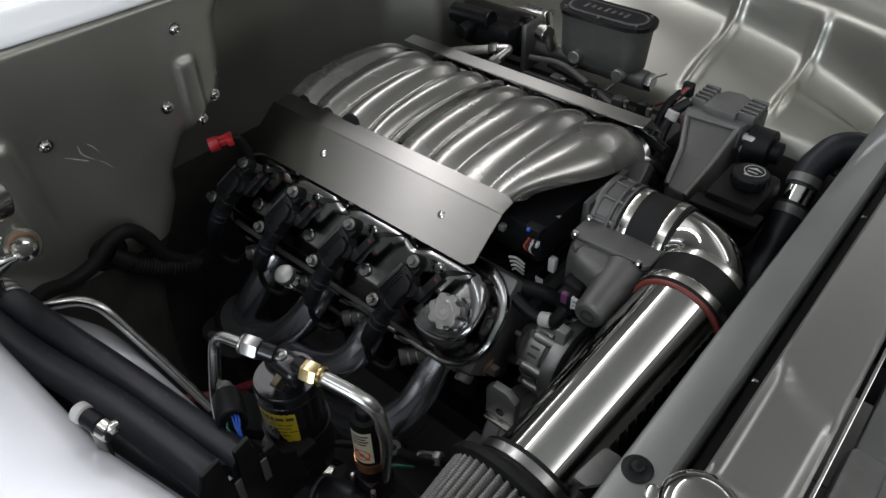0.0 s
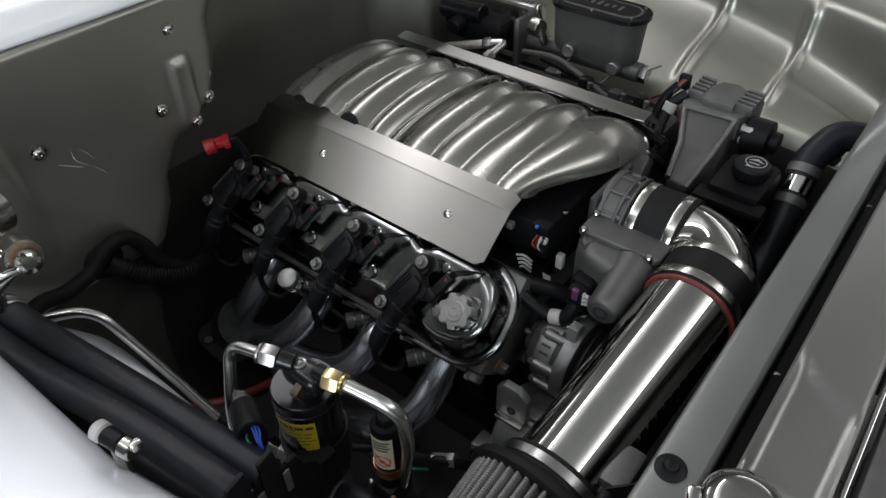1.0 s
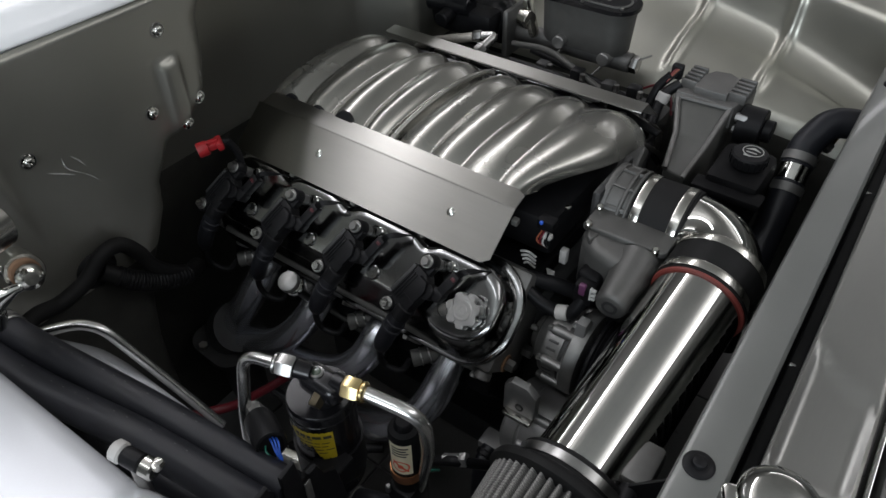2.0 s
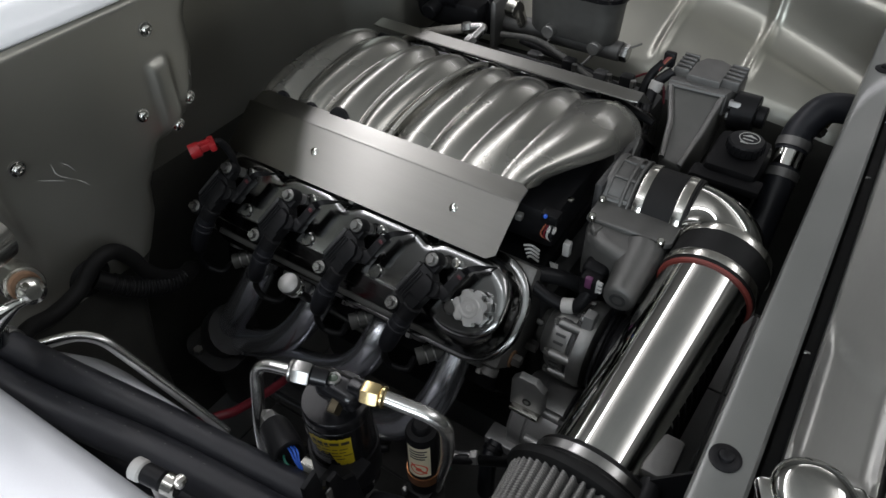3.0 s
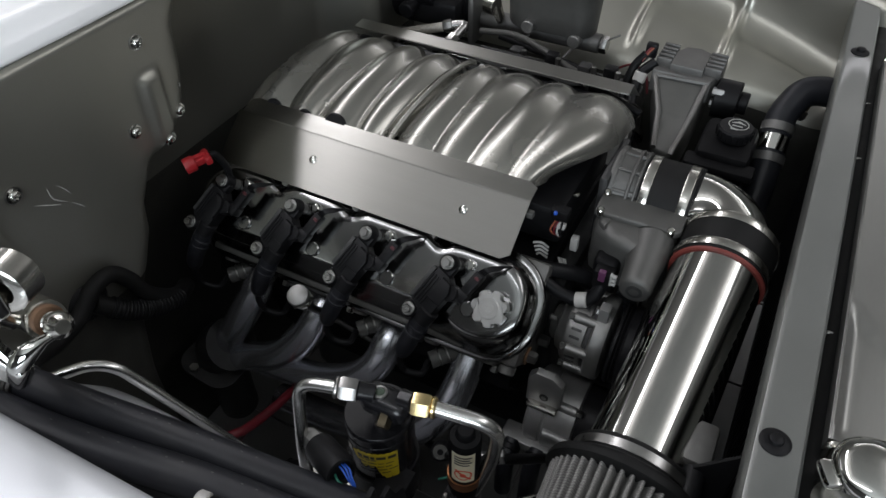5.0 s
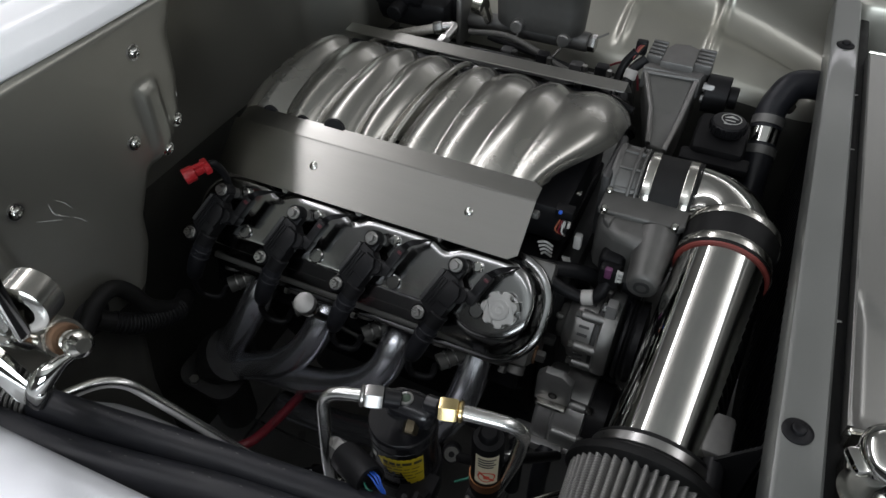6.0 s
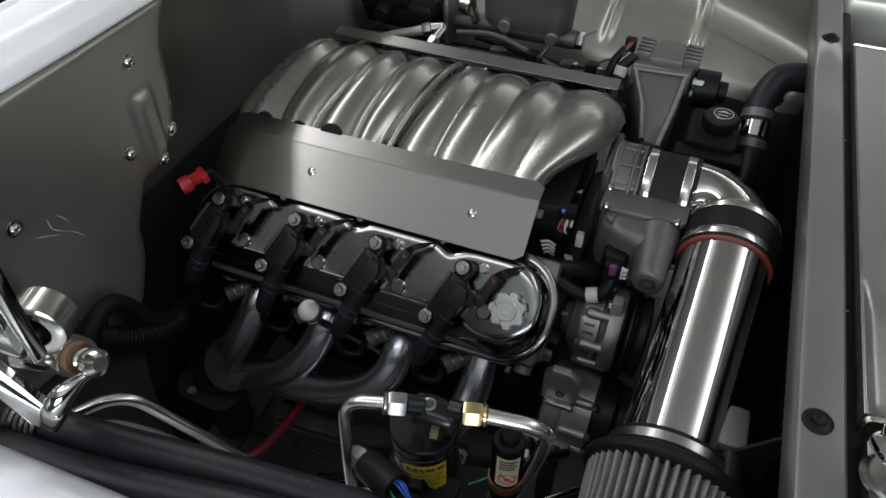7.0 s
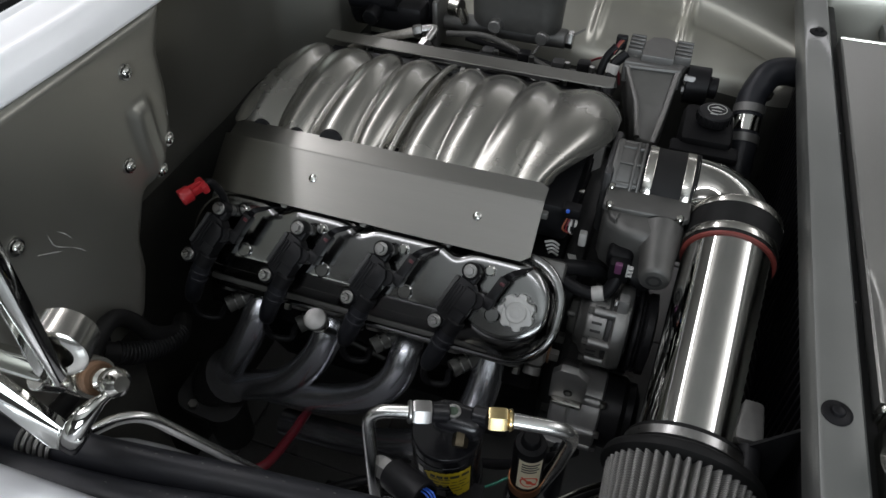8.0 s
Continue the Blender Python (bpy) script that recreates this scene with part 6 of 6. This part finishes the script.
# ---- far side of the bay ----
def master_cylinder():
    mc = thing("brake_master_cylinder", (0.06, 0.36, 0.83), "grey cast brake master cylinder with oval reservoir", "brake master cylinder")
    body_o = stadium(0.170, 0.074, 0.036, 10, cx=0.060, cy=0.362)
    bm = bmesh.new()
    rows = []
    for z, s in ((0.868, 0.90), (0.872, 0.93), (0.90, 0.95), (0.934, 0.975), (0.938, 1.0), (0.944, 1.0)):
        rows.append([bm.verts.new((0.06 + (x - 0.06) * s, 0.362 + (y - 0.362) * s, z)) for x, y in body_o])
    grid_faces(bm, rows, close_u=True)
    bm.faces.new(rows[0][::-1])
    bm.faces.new(rows[-1])
    res = part("reservoir", bm, CAST_DULL, mc, "cast grey reservoir")
    lid = part("lid", prism(stadium(0.178, 0.082, 0.04, 10, cx=0.060, cy=0.362), 0.944, 0.951, None, 0.003), GLOSS_BLACK, mc, "black lid with raised oval")
    part("lid_oval", prism(stadium(0.148, 0.054, 0.027, 10, cx=0.060, cy=0.362), 0.951, 0.953, None, 0.001), GREY_PLASTIC, lid)
    part("lid_field", prism(stadium(0.140, 0.046, 0.023, 10, cx=0.060, cy=0.362), 0.953, 0.9534, None, 0), PLASTIC, lid)
    for k in range(7):
        part("print_bar", box((0.0055, 0.011 + 0.007 * (k in (0, 3, 6)), 0.0006), (0.018 + 0.013 * k, 0.362 + 0.002 * (k % 2), 0.9538), 0.0002), GREY_PLASTIC, lid)
    for x in (-0.008, 0.060, 0.128):
        for s in (-1, 1):
            if abs(x - 0.06) > 0.01 or s < 0:
                part("lid_screw", hexagon((x, 0.362 + s * 0.032 * (1 if abs(x - 0.06) < 0.01 else 0.8), 0.951), (x, 0.362 + s * 0.032 * (1 if abs(x - 0.06) < 0.01 else 0.8), 0.9545), 0.0032), STEEL, lid)
    # unreadable raised marks on the near face
    for k in range(6):
        part("print_bar", box((0.007, 0.001, 0.012), (0.015 + 0.011 * k, 0.3277, 0.912), 0.0003), CAST_LIGHT, res)
    part("bore", rod((-0.075, 0.362, 0.853), (0.150, 0.362, 0.853), 0.017, n=32), CAST, mc, "cast cylinder bore")
    part("end_nut", hexagon((0.150, 0.362, 0.853), (0.163, 0.362, 0.853), 0.0155), TURNED, mc)
    for x, y, z in ((0.0305, 0.3245, 0.882), (0.1124, 0.3336, 0.869)):
        part("port_bolt", rod((x, y + 0.012, z - 0.004), (x, y - 0.012, z - 0.004), 0.0115, n=28), CAST_ALT, mc, "round port plug")
    part("bleeder", rod((0.156, 0.362, 0.858), (0.180, 0.372, 0.872), 0.0018, n=8), CAST, mc)
    for k, x in enumerate((0.03, 0.115)):
        part("brake_line", sweep(smooth_path([(x, 0.33, 0.858), (x - 0.02, 0.31, 0.83), (x - 0.05, 0.30, 0.80), (x - 0.10, 0.29, 0.77)], 5), 0.0025, 8), CAST, mc)
    part("mount", box((0.012, 0.09, 0.09), (-0.08, 0.362, 0.86), 0.01), CAST, mc, "cast mounting plate")


master_cylinder()


def booster():
    bs = thing("brake_booster", (-0.16, 0.36, 0.8), "black hydraulic brake booster with silver tag", "brake booster")
    part("housing", rod((-0.25, 0.36, 0.865), (-0.09, 0.36, 0.865), 0.040, n=36, bevel=0.008), GLOSS_BLACK, bs)
    part("valve_block", box((0.11, 0.05, 0.05), (-0.15, 0.315, 0.875), 0.01), PLASTIC, bs)
    part("side_port", rod((-0.18, 0.30, 0.89), (-0.18, 0.26, 0.885), 0.014), PLASTIC, bs)
    part("accumulator", rod((-0.23, 0.30, 0.90), (-0.14, 0.30, 0.905), 0.018), GLOSS_BLACK, bs)
    tag = part("tag", box((0.075, 0.03, 0.002), (-0.085, 0.352, 0.925), 0.002, None), STEEL, bs, "silver tag")
    for k in range(4):
        part("print_bar", box((0.006, 0.012, 0.0008), (-0.098 + 0.009 * k, 0.352, 0.9265), 0.0002), INK, tag)
    part("arm", bar((-0.05, 0.345, 0.92), (-0.03, 0.335, 0.875), 0.022, 0.008, (1, 0, 0.3)), CHROME_DULL, bs, "curved cast arm")
    part("eye", rod((-0.055, 0.335, 0.895), (-0.035, 0.330, 0.895), 0.016), CHROME_DULL, bs)
    # braided line with its elbow fitting
    part("braided_line", sweep(smooth_path([(-0.20, 0.215, 0.845), (-0.16, 0.205, 0.872), (-0.124, 0.209, 0.885), (-0.095, 0.217, 0.892), (-0.072, 0.2255, 0.8975)], 6), 0.0078, 16), BRAID, bs, "pale braided hose")
    f = Vector((-0.046, 0.2325, 0.902))
    part("elbow_fitting", sweep(bent([(-0.068, 0.226, 0.8985), f, (-0.0535, 0.206, 0.890)], 0.010, 6), 0.0082, 18), TURNED, bs, "bright elbow fitting")
    part("elbow_nut", hexagon((-0.083, 0.2215, 0.8955), (-0.069, 0.226, 0.8985), 0.0100), TURNED, bs)
    part("elbow_nut", hexagon((-0.0535, 0.207, 0.8905), (-0.0575, 0.194, 0.884), 0.0105), TURNED, bs)
    part("tail_pipe", rod((-0.0575, 0.195, 0.884), (-0.066, 0.170, 0.868), 0.0055, n=16), TURNED, bs)


booster()

# lines, clips and far coils glimpsed behind the far shield
clut = thing("far_side_lines", (0.1, 0.27, 0.8), "dark hoses and clips behind the far shield", "hose")
for k, pts in enumerate(([(-0.05, 0.30, 0.86), (0.02, 0.29, 0.872), (0.08, 0.27, 0.868), (0.14, 0.26, 0.85), (0.22, 0.25, 0.84)],
                         [(-0.02, 0.315, 0.85), (0.06, 0.31, 0.84), (0.13, 0.30, 0.835), (0.22, 0.29, 0.82)])):
    part("line", sweep(smooth_path(pts, 6), 0.0055, 10), (CAST_DULL, PLASTIC)[k], clut)
for k, x in enumerate((0.04, 0.10, 0.16, 0.20)):
    part("clip", box((0.022, 0.02, 0.022), (x, 0.25 + 0.01 * (k % 2), 0.862), 0.004, None), PLASTIC if k % 2 else CAST_DARK, clut)
    part("clip_bolt", hexagon((x + 0.015, 0.245, 0.862), (x + 0.015, 0.245, 0.874), 0.005), STEEL, clut)
part("red_wire", sweep(smooth_path([(0.20, 0.30, 0.85), (0.225, 0.29, 0.868), (0.25, 0.285, 0.86), (0.26, 0.28, 0.83)], 5), 0.002, 6), RED_WIRE, clut)
part("line", sweep(smooth_path([(-0.02, 0.24, 0.862), (0.08, 0.225, 0.868), (0.18, 0.21, 0.862), (0.27, 0.20, 0.84)], 6), 0.006, 10), PLASTIC, clut)
# added plain dark box that fills the shaded depth under the lines
part("mass", box((0.5, 0.10, 0.08), (0.0, 0.29, 0.78), 0.02), CAST_DARK, clut, "dark box standing in for shaded depth")


def far_alternator():
    """A finned grey unit on a long tapered cast bracket."""
    al = thing("finned_alternator", (0.31, 0.24, 0.78), "grey cast alternator with cooling fins and tapered bracket", "alternator")
    top = [(0.262, 0.268), (0.352, 0.268), (0.362, 0.30), (0.362, 0.345), (0.268, 0.345), (0.258, 0.30)]
    part("head", prism(top, 0.845, 0.882, None, 0.006), CAST, al)
    part("cap_plate", prism([(0.286, 0.275), (0.336, 0.275), (0.336, 0.335), (0.318, 0.345), (0.296, 0.340), (0.286, 0.32)], 0.882, 0.893, None, 0.002), CAST, al)
    for k in range(5):
        for s in (-1, 1):
            x0, x1 = ((0.262, 0.286) if s < 0 else (0.336, 0.362))
            part("fin", box((x1 - x0, 0.005, 0.016), ((x0 + x1) / 2, 0.286 + 0.0125 * k, 0.887), 0.0015), CAST, al)
    # tapered arm down to the engine front
    bm = bmesh.new()
    hi = [Vector((0.264, 0.270, 0.872)), Vector((0.350, 0.270, 0.876)), Vector((0.350, 0.305, 0.80)), Vector((0.264, 0.305, 0.80))]
    mid = [Vector((0.292, 0.20, 0.852)), Vector((0.344, 0.21, 0.842)), Vector((0.344, 0.24, 0.76)), Vector((0.292, 0.23, 0.76))]
    lo = [Vector((0.306, 0.135, 0.832)), Vector((0.336, 0.150, 0.815)), Vector((0.336, 0.17, 0.74)), Vector((0.306, 0.16, 0.74))]
    rows = [[bm.verts.new(p) for p in r] for r in (hi, mid, lo)]
    grid_faces(bm, rows, close_u=True)
    bm.faces.new(rows[0][::-1])
    bm.faces.new(rows[-1])
    bmesh.ops.bevel(bm, geom=bm.edges[:], offset=0.004, segments=2, profile=0.5, affect="EDGES")
    part("tapered_bracket", bm, GREY_PLASTIC, al, "smooth grey tapered bracket")
    for a in (0, 1):
        part("rim", sweep([r[a] + Vector((0.003 - 0.006 * a, 0, 0.001)) for r in (hi, mid, lo)], 0.0045, 8), CAST, al, "raised cast rim")
    part("rim", sweep([hi[0] + Vector((0, -0.002, 0.001)), hi[1] + Vector((0, -0.002, 0.001))], 0.0045, 8), CAST, al, "raised cast rim")
    for z in (0.848, 0.868):
        part("lug_bolt", hexagon((0.358, 0.268, z), (0.375, 0.268, z), 0.007), CAST_LIGHT, al)
    part("pulley", rod((0.362, 0.285, 0.850), (0.398, 0.285, 0.850), 0.030, n=36), PLASTIC, al, "black grooved pulley")
    part("pulley_nut", rod((0.398, 0.285, 0.850), (0.412, 0.285, 0.850), 0.017, n=20), PLASTIC, al)
    lead = part("lead", sweep(smooth_path([(0.262, 0.285, 0.885), (0.246, 0.27, 0.868), (0.245, 0.24, 0.84), (0.258, 0.20, 0.82), (0.27, 0.15, 0.79)], 6), 0.0085, 12), PLASTIC, al, "black cable loom")
    part("tape", rod((0.2465, 0.268, 0.872), (0.2445, 0.262, 0.857), 0.010), WHITE, lead, "white tape")
    part("lead", sweep(smooth_path([(0.245, 0.285, 0.895), (0.230, 0.275, 0.87), (0.228, 0.25, 0.83), (0.25, 0.2, 0.80)], 6), 0.007, 12), PLASTIC, al, "black cable loom")
    for k, mt in enumerate((RED_WIRE, ORANGE, PLASTIC)):
        part("wire", sweep(smooth_path([(0.252 + 0.003 * k, 0.292, 0.905), (0.246 + 0.003 * k, 0.285, 0.898), (0.244, 0.275, 0.885)], 4), 0.0022, 8), mt, al)
    part("plug", box((0.018, 0.012, 0.024), (0.250, 0.295, 0.898), 0.003), PLASTIC, al)


far_alternator()


def steering_reservoir():
    ps = thing("power_steering_reservoir", (0.41, 0.17, 0.78), "black plastic power steering reservoir with printed cap", "reservoir")
    part("tank", box((0.075, 0.10, 0.075), (0.405, 0.165, 0.825), 0.012), MATT_BLACK, ps)
    part("shelf", box((0.095, 0.03, 0.012), (0.405, 0.112, 0.845), 0.004), MATT_BLACK, ps)
    part("neck", rod((0.41, 0.164, 0.858), (0.41, 0.164, 0.868), 0.020, n=32), MATT_BLACK, ps)
    cap = part("cap", lathe([(0, 0.866), (0.0235, 0.866), (0.0245, 0.868), (0.0245, 0.880), (0.0225, 0.8825), (0, 0.8832)], tx(0.41, 0.164, 0), 40), PLASTIC, ps, "round black cap")
    ring = lathe([(0.0128, 0), (0.0140, 0), (0.0140, 0.0004), (0.0128, 0.0004)], tx(0.412, 0.168, 0.8832), 32)
    part("printed_ring", ring, PRINT, cap, "pale printed ring")
    part("print_bar", prism([(-0.010, 0.002), (0, 0.009), (0.010, 0.002), (0, 0.004)], 0, 0.0004, tx(0.412, 0.167, 0.8832), 0), PRINT, cap)
    part("print_bar", box((0.014, 0.002, 0.0004), (0.411, 0.163, 0.8834), 0), PRINT, cap)
    part("print_bar", box((0.010, 0.003, 0.0004), (0.408, 0.154, 0.8834), 0), PRINT, cap)
    for k in range(20):
        a = 2 * math.pi * k / 20
        part("grip", box((0.0025, 0.0025, 0.011), (0.41 + 0.0245 * math.cos(a), 0.164 + 0.0245 * math.sin(a), 0.874), 0.0008), MATT_BLACK, cap)


steering_reservoir()


def radiator_hose():
    rh = thing("radiator_hose", (0.46, 0.22, 0.8), "black upper radiator hose with polished joiner", "radiator hose")
    c = Vector((0.4637, 0.2227, 0.832))
    d = Vector((-0.02, 0.62, 0.55)).normalized()
    up = [c + d * 0.012, c + d * 0.04, Vector((0.468, 0.268, 0.872)), Vector((0.480, 0.288, 0.886)), Vector((0.502, 0.300, 0.890)), Vector((0.54, 0.308, 0.886))]
    part("hose_body", sweep(smooth_path(up, 8), 0.0215, 24), RUBBER, rh)
    part("hose_body", sweep(smooth_path([c - d * 0.012, c - d * 0.05, (0.466, 0.15, 0.76), (0.468, 0.10, 0.70), (0.47, 0.06, 0.62)], 8), 0.0215, 24), RUBBER, rh)
    part("joiner", rod(c - d * 0.016, c + d * 0.016, 0.0205, n=36), CHROME, rh, "polished metal joiner")
    for s in (-1, 1):
        band = part("band_clamp", lathe([(0.0216, -0.0065), (0.0235, -0.0065), (0.0235, 0.0065), (0.0216, 0.0065)], frame_of(c + d * s * 0.0235, c + d * (s * 0.0235 + 1)), 36), CAST, rh, "grey band clamp")
        part("clamp_slot", box((0.0045, 0.001, 0.002), (0, 0.0236, 0), 0, frame_of(c + d * s * 0.0235, c + d * (s * 0.0235 + 1)) @ pose(0, 0, 0, 0, 0, 130)), INK, band)
    # brass drain fitting beside it
    ft = thing("brass_fitting", (0.49, 0.31, 0.85), "small brass fitting on the radiator", "fitting")
    part("stem", rod((0.486, 0.285, 0.850), (0.496, 0.318, 0.872), 0.006), BRASS, ft)
    part("fitting_head", rod((0.493, 0.312, 0.869), (0.503, 0.330, 0.880), 0.011), BRASS, ft)
    part("fitting_nut", hexagon((0.4855, 0.283, 0.849), (0.489, 0.293, 0.856), 0.009), STEEL, ft)


radiator_hose()

# small painted bracket below the rail near the filter
lb = thing("support_bracket", (0.49, -0.30, 0.80), "black support bracket below the rail", "bracket")
part("bracket_web", prism([(0.514, 0.905), (0.514, 0.77), (0.458, 0.77), (0.464, 0.835), (0.474, 0.850)], 0, 0.004, Matrix(((1, 0, 0, 0), (0, 0, 1, -0.372), (0, 1, 0, 0), (0, 0, 0, 1))), 0.001), PLASTIC, lb, "thin black sheet web")
part("bracket_tube", sweep(smooth_path([(0.455, -0.36, 0.775), (0.475, -0.375, 0.785), (0.505, -0.38, 0.775)], 5), 0.007, 12), CHROME_DULL, lb)

# sensor lead with small connectors low beside the header
sl = thing("sensor_lead", (0.26, -0.36, 0.62), "black sensor lead with a blue-ringed connector and metal fitting", "wiring")
part("loom", sweep(smooth_path([(0.15, -0.30, 0.56), (0.20, -0.33, 0.60), (0.245, -0.355, 0.655), (0.283, -0.357, 0.69), (0.31, -0.33, 0.67), (0.33, -0.28, 0.61)], 6), 0.0065, 12), PLASTIC, sl)
plug_m = frame_of(Vector((0.203, -0.333, 0.612)), Vector((0.215, -0.365, 0.65)))
body_plug = part("connector", lathe([(0, -0.01), (0.011, -0.01), (0.013, -0.006), (0.013, 0.012), (0.011, 0.016), (0, 0.016)], plug_m, 24), PLASTIC, sl, "round black connector")
part("ring", lathe([(0.004, 0.0155), (0.0095, 0.0155), (0.0095, 0.018), (0.004, 0.018)], plug_m, 24), GREY_PLASTIC, body_plug, "grey ring")
part("fitting", rod((0.268, -0.358, 0.682), (0.290, -0.350, 0.690), 0.0075, n=20), STEEL, sl, "metal fitting")
part("fitting_nut", hexagon((0.288, -0.351, 0.689), (0.296, -0.348, 0.692), 0.0095), CAST_LIGHT, sl)
part("green_wire", sweep(smooth_path([(0.240, -0.408, 0.69), (0.252, -0.403, 0.698), (0.262, -0.394, 0.700), (0.270, -0.384, 0.694), (0.272, -0.372, 0.68)], 5), 0.0016, 8), GREEN_WIRE, sl)
for k in range(3):
    part("line", sweep(smooth_path([(0.262 + 0.012 * k, -0.43, 0.64 + 0.004 * k), (0.30 + 0.012 * k, -0.40, 0.655), (0.345 + 0.012 * k, -0.36, 0.66), (0.40 + 0.01 * k, -0.30, 0.62)], 5), 0.0035, 10), (CHROME_DULL, PLASTIC, CHROME_DULL)[k], sl)

# floor tiles under the car
tile_me = None
for i in range(-9, 8):
    for j in range(-8, 8):
        if tile_me is None:
            tile_me = finish(box((0.296, 0.296, 0.012), (0, 0, 0), 0.002, seg=1))
            tile_me.materials.append(TILE)
        t = new("floor_tile", tile_me)
        t.parent = floor
        t.location = (0.3 * i + 0.06, 0.3 * j + 0.02, -0.004)
